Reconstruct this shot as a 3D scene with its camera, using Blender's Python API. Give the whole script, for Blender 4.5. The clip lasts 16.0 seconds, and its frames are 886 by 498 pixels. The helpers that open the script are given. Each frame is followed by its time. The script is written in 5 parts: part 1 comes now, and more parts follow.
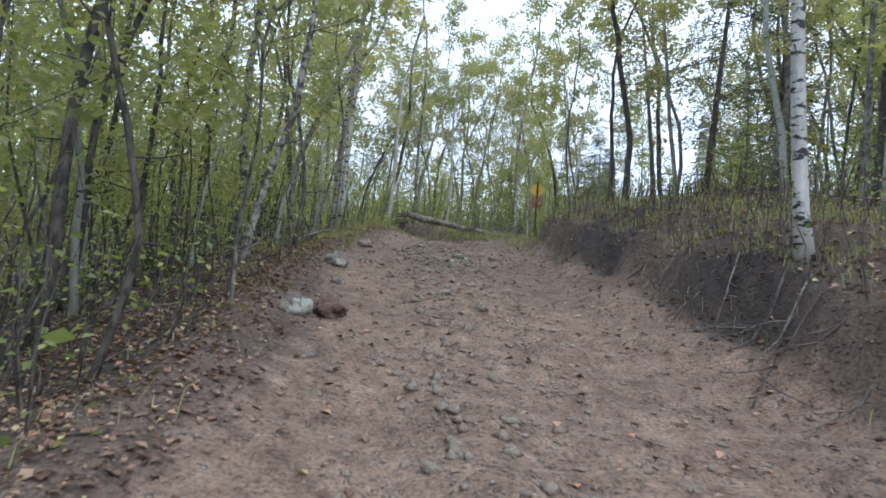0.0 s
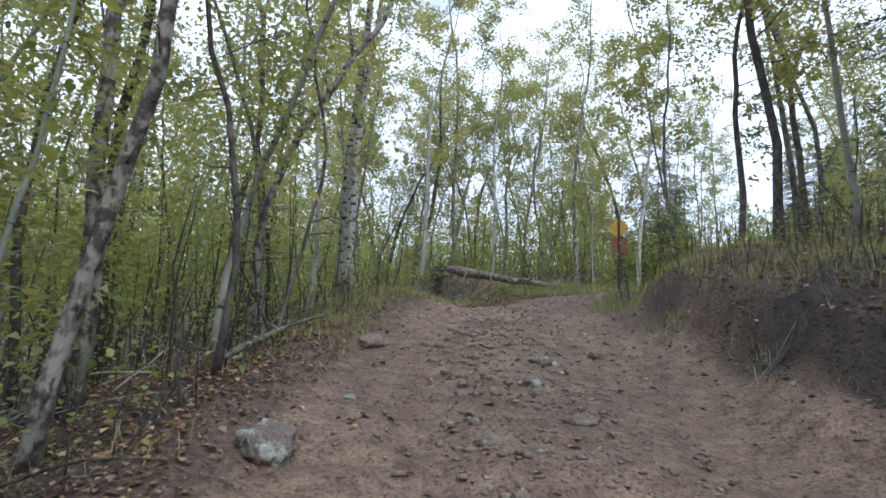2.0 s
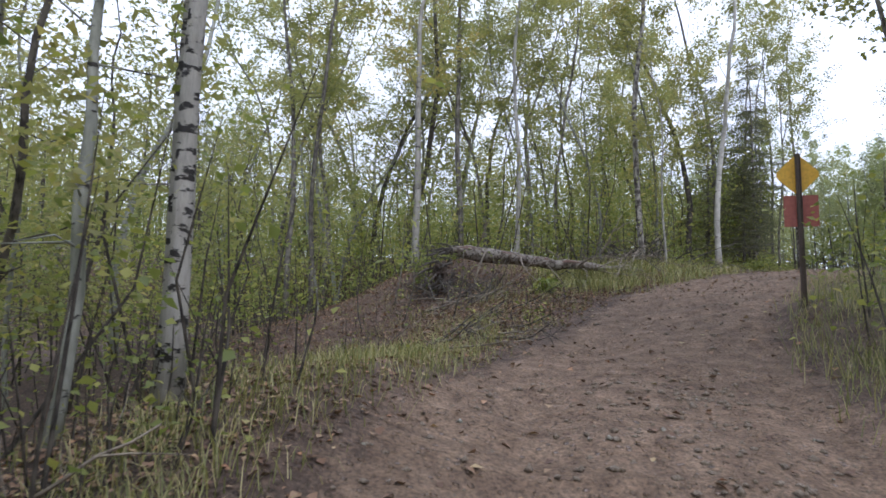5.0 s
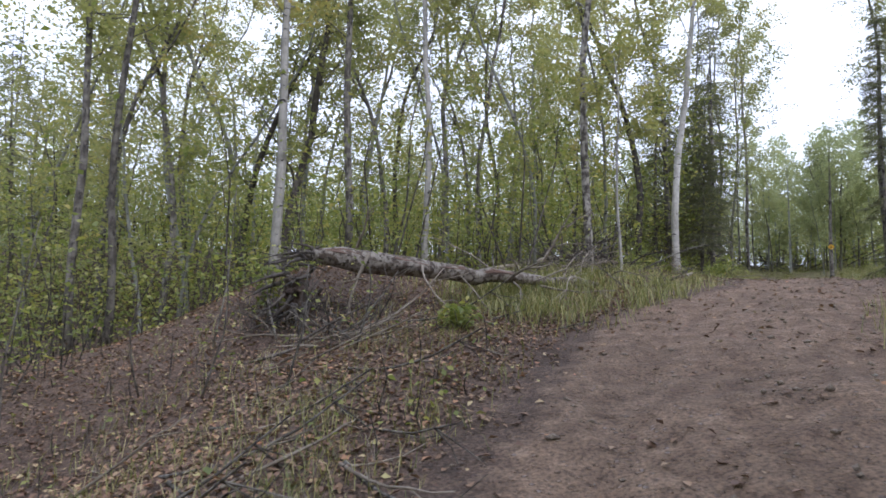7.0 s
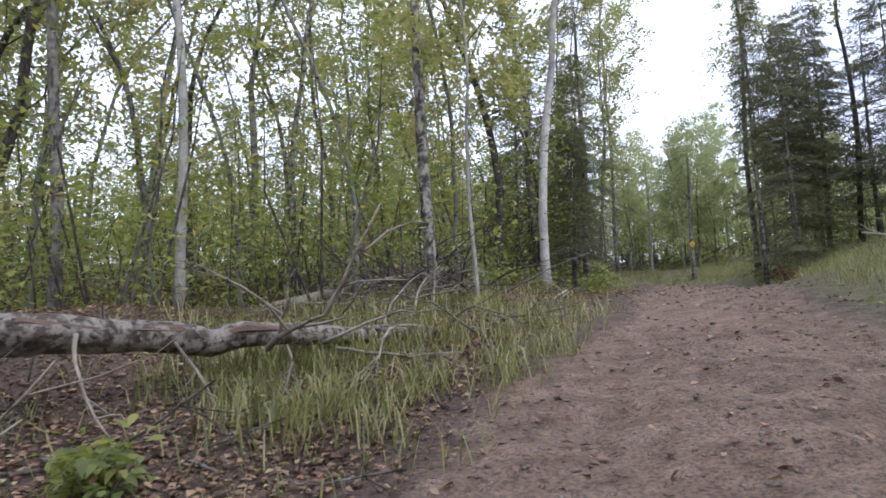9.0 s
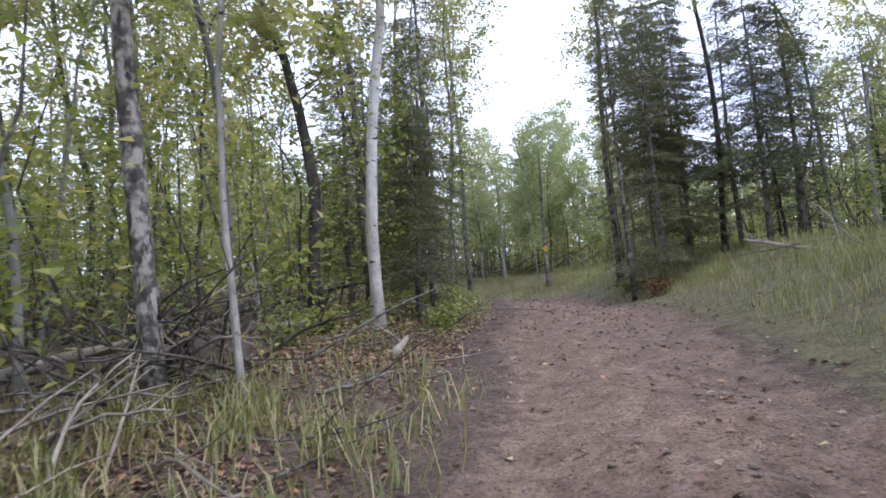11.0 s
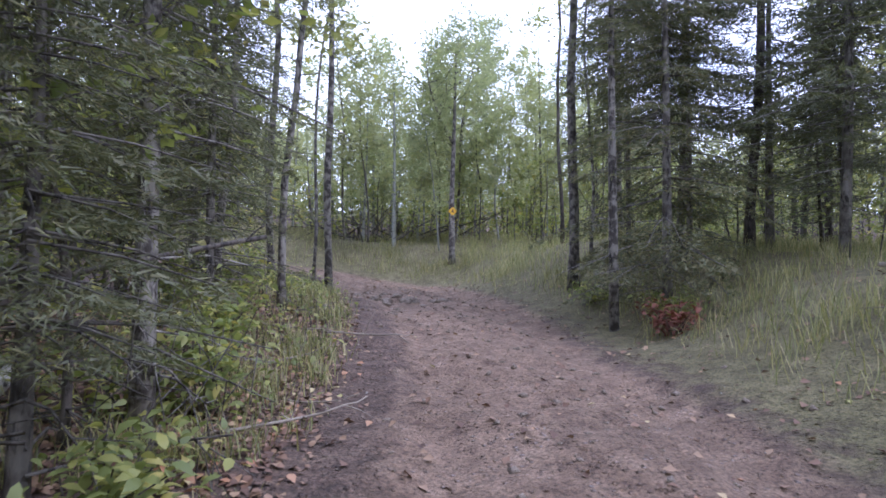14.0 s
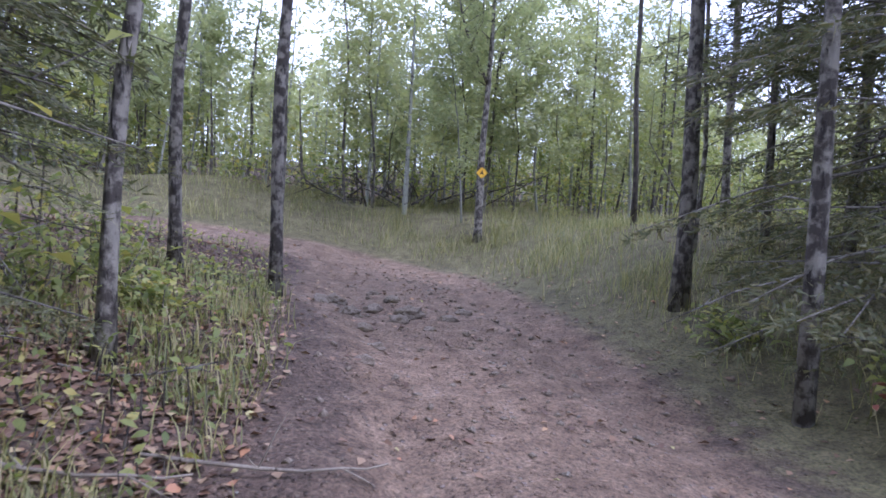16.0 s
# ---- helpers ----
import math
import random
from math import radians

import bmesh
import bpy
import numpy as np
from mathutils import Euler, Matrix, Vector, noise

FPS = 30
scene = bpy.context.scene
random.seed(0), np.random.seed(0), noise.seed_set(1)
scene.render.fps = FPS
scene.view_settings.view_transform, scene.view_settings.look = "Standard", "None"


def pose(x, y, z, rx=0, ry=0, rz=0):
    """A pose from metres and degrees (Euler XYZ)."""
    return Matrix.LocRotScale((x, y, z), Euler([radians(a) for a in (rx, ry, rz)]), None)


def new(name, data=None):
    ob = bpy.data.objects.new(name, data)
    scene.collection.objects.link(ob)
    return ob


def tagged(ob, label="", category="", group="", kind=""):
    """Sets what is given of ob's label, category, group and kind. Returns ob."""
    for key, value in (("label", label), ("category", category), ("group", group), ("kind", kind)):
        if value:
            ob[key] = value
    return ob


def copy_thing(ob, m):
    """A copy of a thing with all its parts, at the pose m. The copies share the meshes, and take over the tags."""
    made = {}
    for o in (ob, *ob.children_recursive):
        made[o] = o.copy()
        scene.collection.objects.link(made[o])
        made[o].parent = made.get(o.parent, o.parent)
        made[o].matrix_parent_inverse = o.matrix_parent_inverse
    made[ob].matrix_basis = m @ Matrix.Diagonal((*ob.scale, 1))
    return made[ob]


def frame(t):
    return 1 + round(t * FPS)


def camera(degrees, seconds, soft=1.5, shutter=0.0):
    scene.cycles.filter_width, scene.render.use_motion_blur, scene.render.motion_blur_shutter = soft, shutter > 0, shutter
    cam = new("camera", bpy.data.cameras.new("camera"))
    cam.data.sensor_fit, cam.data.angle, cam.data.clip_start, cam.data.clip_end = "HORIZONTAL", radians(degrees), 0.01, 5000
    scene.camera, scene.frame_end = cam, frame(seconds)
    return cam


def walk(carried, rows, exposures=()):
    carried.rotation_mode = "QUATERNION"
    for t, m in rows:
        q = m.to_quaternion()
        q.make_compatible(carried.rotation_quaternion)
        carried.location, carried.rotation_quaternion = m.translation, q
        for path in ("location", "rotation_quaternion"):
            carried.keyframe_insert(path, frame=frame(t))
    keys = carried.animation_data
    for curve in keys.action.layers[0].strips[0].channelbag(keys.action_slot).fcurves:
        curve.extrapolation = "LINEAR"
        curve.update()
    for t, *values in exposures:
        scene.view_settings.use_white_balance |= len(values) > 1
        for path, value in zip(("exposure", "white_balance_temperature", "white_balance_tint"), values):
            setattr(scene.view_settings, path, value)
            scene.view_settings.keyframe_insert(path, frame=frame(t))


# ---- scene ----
# ---------------------------------------------------------------- camera
PATH = [
    # seconds, x, y, z, yaw, pitch, roll
    (0, -0.188, -0.037, 2.185, 0.22, 7.03, 5.12),
    (0.5, -0.184, 1.134, 2.471, 1.12, 8.49, 2.86),
    (1, -0.277, 2.306, 2.753, 2.26, 9.77, 3.81),
    (1.5, -0.361, 3.562, 3.047, 3.17, 10.45, 3.21),
    (2, -0.488, 4.831, 3.306, 3.88, 10.55, 2.60),
    (2.5, -0.561, 6.017, 3.656, 4.53, 9.60, 2.02),
    (3, -0.667, 7.207, 3.924, 4.69, 8.61, 1.79),
    (3.5, -0.789, 8.385, 4.167, 4.86, 8.18, 1.57),
    (4, -0.862, 9.514, 4.412, 4.82, 7.74, -0.00),
    (4.2, -0.885, 9.983, 4.510, 4.76, 7.40, -0.23),
    (4.72, -0.952, 11.181, 4.753, 4.43, 6.97, 0.14),
    (5.25, -0.955, 12.373, 4.978, 3.45, 6.37, 1.51),
    (5.78, -0.881, 13.515, 5.178, 1.93, 5.87, 2.83),
    (6.3, -0.720, 14.560, 5.346, 0.03, 5.72, 3.07),
    (6.5, -0.650, 14.992, 5.410, -0.60, 5.79, 2.10),
    (7, -0.468, 16.003, 5.581, -2.64, 5.65, 0.82),
    (7.5, -0.239, 16.872, 5.701, -4.74, 6.23, 0.18),
    (8, 0.098, 17.832, 5.889, -7.68, 6.00, -1.45),
    (8.5, 0.450, 18.847, 6.045, -11.42, 5.66, -1.33),
    (9, 0.806, 19.631, 6.212, -14.48, 5.54, -2.04),
    (9.5, 1.115, 20.234, 6.342, -17.05, 5.88, -1.72),
    (10, 1.528, 20.981, 6.503, -20.01, 5.51, -2.50),
    (10.2, 1.669, 21.354, 6.587, -21.59, 5.21, -2.82),
    (10.72, 2.124, 22.162, 6.755, -25.36, 4.98, -3.72),
    (11.25, 2.725, 23.097, 6.930, -29.82, 4.50, -5.41),
    (11.78, 3.419, 24.120, 7.096, -33.64, 3.89, -6.76),
    (12.3, 4.146, 25.184, 7.238, -35.55, 3.29, -6.70),
    (12.5, 4.452, 25.620, 7.302, -36.21, 2.80, -5.69),
    (13, 5.166, 26.676, 7.479, -37.08, 1.31, -3.65),
    (13.5, 5.841, 27.690, 7.531, -36.96, 0.70, -1.56),
    (14, 6.409, 28.566, 7.606, -36.65, -0.06, 0.41),
    (14.5, 6.966, 29.434, 7.671, -36.35, -0.92, 1.80),
    (15, 7.591, 30.266, 7.724, -35.66, -1.96, 2.34),
    (15.5, 8.222, 31.070, 7.780, -35.21, -2.67, 2.42),
    (16, 8.873, 31.943, 7.795, -34.88, -3.38, 3.42),
]

cam = camera(68.4, 16.0, soft=1.65, shutter=0.15)


def eye_pose(x, y, z, yaw, pitch, roll):
    return pose(x, y, z, 0, 0, yaw) @ pose(0, 0, 0, 90 + pitch, 0, 0) @ pose(0, 0, 0, 0, 0, roll)


walk(cam, [(t, eye_pose(*r)) for t, *r in PATH], [(0, -0.11, 5220, 13), (4.2, -0.38, 5500, 18), (7, -0.21, 5470, 21), (10, -0.03, 5420, 22), (12.5, 0.13, 5160, 28), (16, 0.29, 4940, 32)])

# ---------------------------------------------------------------- sky and light
SUN_ELEVATION, SUN_TURN = 48.0, 150.0
world = bpy.data.worlds.new("sky")
scene.world = world
world.use_nodes = True
wn, wl = world.node_tree.nodes, world.node_tree.links
wn.clear()
sky = wn.new("ShaderNodeTexSky")
sky.sky_type, sky.sun_disc = "NISHITA", False
sky.sun_elevation, sky.sun_rotation = radians(SUN_ELEVATION), radians(SUN_TURN)
sky.dust_density = 2.0
wcoord = wn.new("ShaderNodeTexCoord")
wmap = wn.new("ShaderNodeMapping")
wmap.inputs["Scale"].default_value = (1.0, 1.0, 2.6)
cloud = wn.new("ShaderNodeTexNoise")
cloud.inputs["Scale"].default_value, cloud.inputs["Detail"].default_value = 2.6, 6.0
ramp = wn.new("ShaderNodeValToRGB")
ramp.color_ramp.elements[0].position, ramp.color_ramp.elements[1].position = 0.24, 0.36
wmix = wn.new("ShaderNodeMix")
wmix.data_type = "RGBA"
wmix.inputs[7].default_value = (10.5, 10.9, 11.6, 1)
wback = wn.new("ShaderNodeBackground")
wback.inputs["Strength"].default_value = 0.17
wout = wn.new("ShaderNodeOutputWorld")
wl.new(wcoord.outputs["Generated"], wmap.inputs["Vector"])
wl.new(wmap.outputs["Vector"], cloud.inputs["Vector"])
wl.new(cloud.outputs["Fac"], ramp.inputs["Fac"])
wl.new(ramp.outputs["Color"], wmix.inputs[0])
wl.new(sky.outputs["Color"], wmix.inputs[6])
wl.new(wmix.outputs[2], wback.inputs["Color"])
wl.new(wback.outputs["Background"], wout.inputs["Surface"])

sun = new("sun", bpy.data.lights.new("sun", "SUN"))
sun.data.energy, sun.data.angle, sun.data.color = 2.2, radians(16), (1.0, 0.95, 0.88)
sun.matrix_world = pose(0, 0, 40, 90 - SUN_ELEVATION, 0, -SUN_TURN + 180)


# ---------------------------------------------------------------- materials
def material(name):
    m = bpy.data.materials.new(name)
    m.use_nodes = True
    return m, m.node_tree.nodes, m.node_tree.links, m.node_tree.nodes["Principled BSDF"]


def coords(n, l, scale=(1, 1, 1), kind="Object"):
    c, mp = n.new("ShaderNodeTexCoord"), n.new("ShaderNodeMapping")
    mp.inputs["Scale"].default_value = scale
    l.new(c.outputs[kind], mp.inputs["Vector"])
    return mp.outputs["Vector"]


def noise_tex(n, l, vec, scale, detail=4.0, rough=0.55):
    t = n.new("ShaderNodeTexNoise")
    t.inputs["Scale"].default_value, t.inputs["Detail"].default_value, t.inputs["Roughness"].default_value = scale, detail, rough
    l.new(vec, t.inputs["Vector"])
    return t.outputs["Fac"]


def ramp_of(n, l, fac, stops):
    r = n.new("ShaderNodeValToRGB")
    r.color_ramp.elements.remove(r.color_ramp.elements[1])
    for k, (p, c) in enumerate(stops):
        e = r.color_ramp.elements[0] if k == 0 else r.color_ramp.elements.new(p)
        e.position, e.color = p, (*c, 1)
    l.new(fac, r.inputs["Fac"])
    return r.outputs["Color"]


def mix_of(n, l, fac, a, b, blend="MIX"):
    m = n.new("ShaderNodeMix")
    m.data_type, m.blend_type = "RGBA", blend
    for v, k in ((fac, 0), (a, 6), (b, 7)):
        if isinstance(v, (int, float)):
            m.inputs[k].default_value = v
        elif isinstance(v, tuple):
            m.inputs[k].default_value = (*v, 1)
        else:
            l.new(v, m.inputs[k])
    return m.outputs[2]


def bump_of(n, l, height, strength, distance, bsdf):
    b = n.new("ShaderNodeBump")
    b.inputs["Strength"].default_value, b.inputs["Distance"].default_value = strength, distance
    l.new(height, b.inputs["Height"])
    l.new(b.outputs["Normal"], bsdf.inputs["Normal"])


def leaf_material(name, stops, glow=0.35, rough=0.55, per_tree=0.3):
    """Thin leaves that let some light through; colour differs from leaf to leaf and from tree to tree."""
    m, n, l, b = material(name)
    geo, info = n.new("ShaderNodeNewGeometry"), n.new("ShaderNodeObjectInfo")
    mx = n.new("ShaderNodeMix")
    mx.inputs[0].default_value = per_tree
    l.new(geo.outputs["Random Per Island"], mx.inputs[2])
    l.new(info.outputs["Random"], mx.inputs[3])
    col = ramp_of(n, l, mx.outputs[0], stops)
    l.new(col, b.inputs["Base Color"])
    b.inputs["Roughness"].default_value = rough
    b.inputs["Specular IOR Level"].default_value = 0.5
    tr, sh = n.new("ShaderNodeBsdfTranslucent"), n.new("ShaderNodeMixShader")
    l.new(mix_of(n, l, 1.0, col, (1.15, 1.2, 0.75), "MULTIPLY"), tr.inputs["Color"])
    sh.inputs[0].default_value = glow
    l.new(b.outputs[0], sh.inputs[1])
    l.new(tr.outputs[0], sh.inputs[2])
    l.new(sh.outputs[0], n["Material Output"].inputs["Surface"])
    return m


def bark_material(name, pale, dark, scar, amount, stretch=0.25, patches=2.2, scar_size=7.5, rings=2.4, rim=0.05, edge=(0.35, 0.68)):
    """Bark: two tones in patches, dark cross scars or long fissures, fine relief."""
    m, n, l, b = material(name)
    v = coords(n, l)
    vs = coords(n, l, (1, 1, rings))
    vv = coords(n, l, (1, 1, stretch))
    patch = noise_tex(n, l, v, patches, 5)
    grain = noise_tex(n, l, vv, 38, 4)
    scars = noise_tex(n, l, vs, scar_size, 3, 0.6)
    info = n.new("ShaderNodeObjectInfo")
    base = mix_of(n, l, ramp_of(n, l, patch, [(edge[0], (0, 0, 0)), (edge[1], (1, 1, 1))]), pale, dark)
    base = mix_of(n, l, ramp_of(n, l, grain, [(0.3, (0.75, 0.75, 0.75)), (0.7, (1.1, 1.1, 1.1))]), (0, 0, 0), base, "MIX")
    marks = ramp_of(n, l, scars, [(amount, (0, 0, 0)), (amount + rim, (1, 1, 1))])
    col = mix_of(n, l, marks, base, scar)
    vary = ramp_of(n, l, info.outputs["Random"], [(0.0, (0.62, 0.6, 0.56)), (1.0, (1.12, 1.1, 1.08))])
    l.new(mix_of(n, l, 1.0, col, vary, "MULTIPLY"), b.inputs["Base Color"])
    b.inputs["Roughness"].default_value = 0.82
    bump_of(n, l, mix_of(n, l, 0.35, mix_of(n, l, 0.5, grain, patch), marks), 0.8, 0.03, b)
    return m


def plain_material(name, a, c, scale=8.0, rough=0.85, bump=0.3, metal=0.0):
    m, n, l, b = material(name)
    v = coords(n, l)
    f, g = noise_tex(n, l, v, scale, 6), noise_tex(n, l, v, scale * 9, 3)
    col = mix_of(n, l, f, a, c)
    col = mix_of(n, l, ramp_of(n, l, g, [(0.25, (0.72, 0.72, 0.72)), (0.75, (1.15, 1.15, 1.15))]), (0, 0, 0), col)
    l.new(col, b.inputs["Base Color"])
    b.inputs["Roughness"].default_value, b.inputs["Metallic"].default_value = rough, metal
    if bump:
        bump_of(n, l, g, bump, 0.01, b)
    return m


ASPEN_LEAF = leaf_material("aspen_leaf", [(0.0, (0.225, 0.238, 0.115)), (0.3, (0.305, 0.312, 0.142)), (0.6, (0.375, 0.365, 0.165)), (0.82, (0.46, 0.41, 0.18)), (1.0, (0.56, 0.42, 0.175))], 0.56, per_tree=0.5)
# pale leaves round the clearing, lightened further to paint in distance haze
PALE_HAZE_LEAF = leaf_material("pale_haze_aspen_leaf", [(0.0, (0.285, 0.318, 0.19)), (0.5, (0.37, 0.392, 0.225)), (1.0, (0.46, 0.45, 0.25))], 0.56, per_tree=0.4)
SHRUB_LEAF = leaf_material("shrub_leaf", [(0.0, (0.15, 0.19, 0.06)), (0.5, (0.245, 0.28, 0.085)), (0.85, (0.39, 0.385, 0.11)), (1.0, (0.52, 0.42, 0.14))], 0.5, per_tree=0.15)
NEEDLES = leaf_material("spruce_needles", [(0.0, (0.08, 0.092, 0.046)), (0.6, (0.135, 0.142, 0.066)), (1.0, (0.225, 0.2, 0.09))], 0.3)
RED_NEEDLES = leaf_material("dead_red_needles", [(0.0, (0.14, 0.05, 0.03)), (1.0, (0.26, 0.09, 0.05))], 0.15)
GRASS = leaf_material("grass_blades", [(0.0, (0.145, 0.165, 0.062)), (0.45, (0.255, 0.262, 0.1)), (0.75, (0.365, 0.34, 0.14)), (1.0, (0.48, 0.41, 0.23))], 0.4, per_tree=0.0)
LITTER = leaf_material("fallen_leaves", [(0.0, (0.095, 0.053, 0.033)), (0.35, (0.178, 0.101, 0.062)), (0.65, (0.26, 0.16, 0.095)), (0.86, (0.36, 0.25, 0.145)), (0.94, (0.42, 0.2, 0.1)), (0.97, (0.48, 0.37, 0.2)), (1.0, (0.42, 0.4, 0.14))], 0.1, 0.6, 0.0)
ASPEN_BARK = bark_material("aspen_bark", (0.34, 0.35, 0.3), (0.2, 0.21, 0.17), (0.035, 0.032, 0.028), 0.6)
WHITE_BARK = bark_material("white_aspen_bark", (0.56, 0.55, 0.5), (0.33, 0.32, 0.28), (0.04, 0.035, 0.03), 0.62, 0.25, 4.5)
BIRCH_BARK = bark_material("scarred_birch_bark", (0.52, 0.51, 0.47), (0.36, 0.35, 0.31), (0.03, 0.028, 0.025), 0.54)
DARK_BARK = bark_material("dark_bark", (0.13, 0.114, 0.09), (0.06, 0.05, 0.04), (0.024, 0.02, 0.016), 0.52, 0.3, 9.0, 26.0, 0.3, 0.12, (0.42, 0.6))
GREY_BARK = bark_material("grey_rough_bark", (0.235, 0.22, 0.185), (0.095, 0.085, 0.068), (0.034, 0.029, 0.024), 0.53, 0.3, 7.0, 24.0, 0.3, 0.12, (0.42, 0.6))
LICHEN_BARK = bark_material("lichen_spotted_bark", (0.31, 0.295, 0.25), (0.07, 0.06, 0.05), (0.034, 0.029, 0.024), 0.53, 0.3, 10.0, 22.0, 0.34, 0.12, (0.45, 0.57))
DEAD_WOOD = bark_material("dead_grey_wood", (0.4, 0.355, 0.28), (0.2, 0.17, 0.13), (0.09, 0.07, 0.05), 0.6, 0.12, 5.0, 16.0, 0.6, 0.1)
LOG_BARK = bark_material("peeling_log_bark", (0.36, 0.33, 0.28), (0.115, 0.086, 0.062), (0.06, 0.044, 0.033), 0.55, 0.5, 13.0, 17.0, 0.9, 0.08, (0.45, 0.57))
RED_WOOD = plain_material("rotten_red_wood", (0.1, 0.06, 0.042), (0.19, 0.125, 0.09), 14.0, 0.9, 0.6)
SOIL = plain_material("dark_root_soil", (0.05, 0.036, 0.026), (0.11, 0.08, 0.058), 9.0, 0.95, 0.8)


def lichen_rock(name, rock, dark, lichen, amount):
    """Rough stone with pale crusts of lichen."""
    m, n, l, b = material(name)
    v = coords(n, l)
    big, mid, fine = noise_tex(n, l, v, 4.5, 6, 0.65), noise_tex(n, l, v, 16, 6, 0.6), noise_tex(n, l, v, 90, 4)
    col = mix_of(n, l, mid, dark, rock)
    col = mix_of(n, l, ramp_of(n, l, big, [(amount, (0, 0, 0)), (amount + 0.03, (1, 1, 1))]), col, mix_of(n, l, fine, lichen, (0.3, 0.31, 0.26)))
    l.new(mix_of(n, l, 1.0, col, ramp_of(n, l, fine, [(0.3, (0.6, 0.6, 0.6)), (0.7, (1.25, 1.25, 1.25))]), "MULTIPLY"), b.inputs["Base Color"])
    b.inputs["Roughness"].default_value = 0.92
    bump_of(n, l, mix_of(n, l, 0.4, mid, fine), 0.9, 0.03, b)
    return m


PALE_ROCK = lichen_rock("lichen_covered_rock", (0.26, 0.22, 0.185), (0.11, 0.08, 0.06), (0.42, 0.4, 0.34), 0.49)
BROWN_ROCK = lichen_rock("brown_weathered_rock", (0.2, 0.13, 0.09), (0.075, 0.048, 0.035), (0.34, 0.31, 0.24), 0.66)
ROCK = lichen_rock("reddish_trail_rock", (0.32, 0.262, 0.195), (0.15, 0.118, 0.083), (0.4, 0.37, 0.29), 0.62)
YELLOW = plain_material("yellow_sign_paint", (0.75, 0.42, 0.02), (0.8, 0.48, 0.03), 3.0, 0.45, 0.05)
RED = plain_material("faded_red_paint", (0.33, 0.09, 0.06), (0.4, 0.12, 0.08), 3.0, 0.5, 0.05)
POST = plain_material("brown_steel_post", (0.07, 0.05, 0.04), (0.1, 0.075, 0.055), 12.0, 0.6, 0.2, 0.4)
BLACK = plain_material("black_paint", (0.012, 0.012, 0.012), (0.02, 0.02, 0.02), 5.0, 0.6, 0.0)


def ground_material():
    """Forest floor, grass sod and the stony dirt of the trail, by two masks of the ground's own zones; a third darkens
    for humus and painted shade.
    """
    m, n, l, b = material("forest_ground")
    v = coords(n, l)
    big, mid, fine = noise_tex(n, l, v, 0.7, 5), noise_tex(n, l, v, 5.5, 6), noise_tex(n, l, v, 42, 5, 0.65)
    vor = n.new("ShaderNodeTexVoronoi")
    vor.inputs["Scale"].default_value = 26
    l.new(v, vor.inputs["Vector"])
    litter = ramp_of(n, l, mid, [(0.25, (0.052, 0.034, 0.024)), (0.5, (0.12, 0.078, 0.054)), (0.75, (0.195, 0.135, 0.095))])
    litter = mix_of(n, l, 0.35, litter, ramp_of(n, l, vor.outputs["Distance"], [(0.1, (0.24, 0.18, 0.125)), (0.6, (0.06, 0.045, 0.033))]))
    dirt = ramp_of(n, l, mid, [(0.25, (0.108, 0.07, 0.045)), (0.45, (0.186, 0.126, 0.082)), (0.62, (0.247, 0.173, 0.115)), (0.85, (0.352, 0.264, 0.187))])
    stones = n.new("ShaderNodeTexVoronoi")
    stones.inputs["Scale"].default_value = 17
    l.new(v, stones.inputs["Vector"])
    peb = ramp_of(n, l, stones.outputs["Distance"], [(0.16, (1, 1, 1)), (0.3, (0, 0, 0))])
    pick = ramp_of(n, l, mid, [(0.5, (0, 0, 0)), (0.62, (1, 1, 1))])
    dirt = mix_of(n, l, mix_of(n, l, 1.0, peb, pick, "MULTIPLY"), dirt, (0.27, 0.22, 0.19))
    sod = ramp_of(n, l, mid, [(0.3, (0.085, 0.075, 0.035)), (0.55, (0.15, 0.135, 0.06)), (0.8, (0.22, 0.185, 0.1))])
    at, ag, ae = n.new("ShaderNodeAttribute"), n.new("ShaderNodeAttribute"), n.new("ShaderNodeAttribute")
    at.attribute_name, ag.attribute_name, ae.attribute_name = "trail", "sod", "humus_and_shade"
    # dark soil tone, which also paints the shade on the left slope
    humus_and_shade = ramp_of(n, l, mid, [(0.3, (0.028, 0.02, 0.015)), (0.7, (0.075, 0.055, 0.04))])

    def edge(fac, lo, hi):
        s = n.new("ShaderNodeMath")
        s.operation = "ADD"
        l.new(fac, s.inputs[0])
        w = n.new("ShaderNodeMath")
        w.operation, w.inputs[1].default_value = "MULTIPLY_ADD", 0.7
        w.inputs[2].default_value = -0.35
        l.new(mid, w.inputs[0])
        l.new(w.outputs[0], s.inputs[1])
        return ramp_of(n, l, s.outputs[0], [(lo, (0, 0, 0)), (hi, (1, 1, 1))])

    col = mix_of(n, l, edge(ag.outputs["Fac"], 0.35, 0.65), litter, sod)
    col = mix_of(n, l, edge(at.outputs["Fac"], 0.2, 0.75), col, dirt)
    col = mix_of(n, l, edge(ae.outputs["Fac"], 0.22, 0.85), col, humus_and_shade)
    col = mix_of(n, l, ramp_of(n, l, big, [(0.3, (0.78, 0.78, 0.78)), (0.7, (1.12, 1.1, 1.08))]), (0, 0, 0), col)
    col = mix_of(n, l, ramp_of(n, l, fine, [(0.32, (0.45, 0.45, 0.45)), (0.5, (0.9, 0.9, 0.9)), (0.68, (1.0, 1.0, 1.0))]), (0, 0, 0), col)
    l.new(mix_of(n, l, 1.0, col, ramp_of(n, l, fine, [(0.45, (1.08, 1.08, 1.08)), (0.7, (1.6, 1.55, 1.5))]), "MULTIPLY"), b.inputs["Base Color"])
    b.inputs["Roughness"].default_value = 0.95
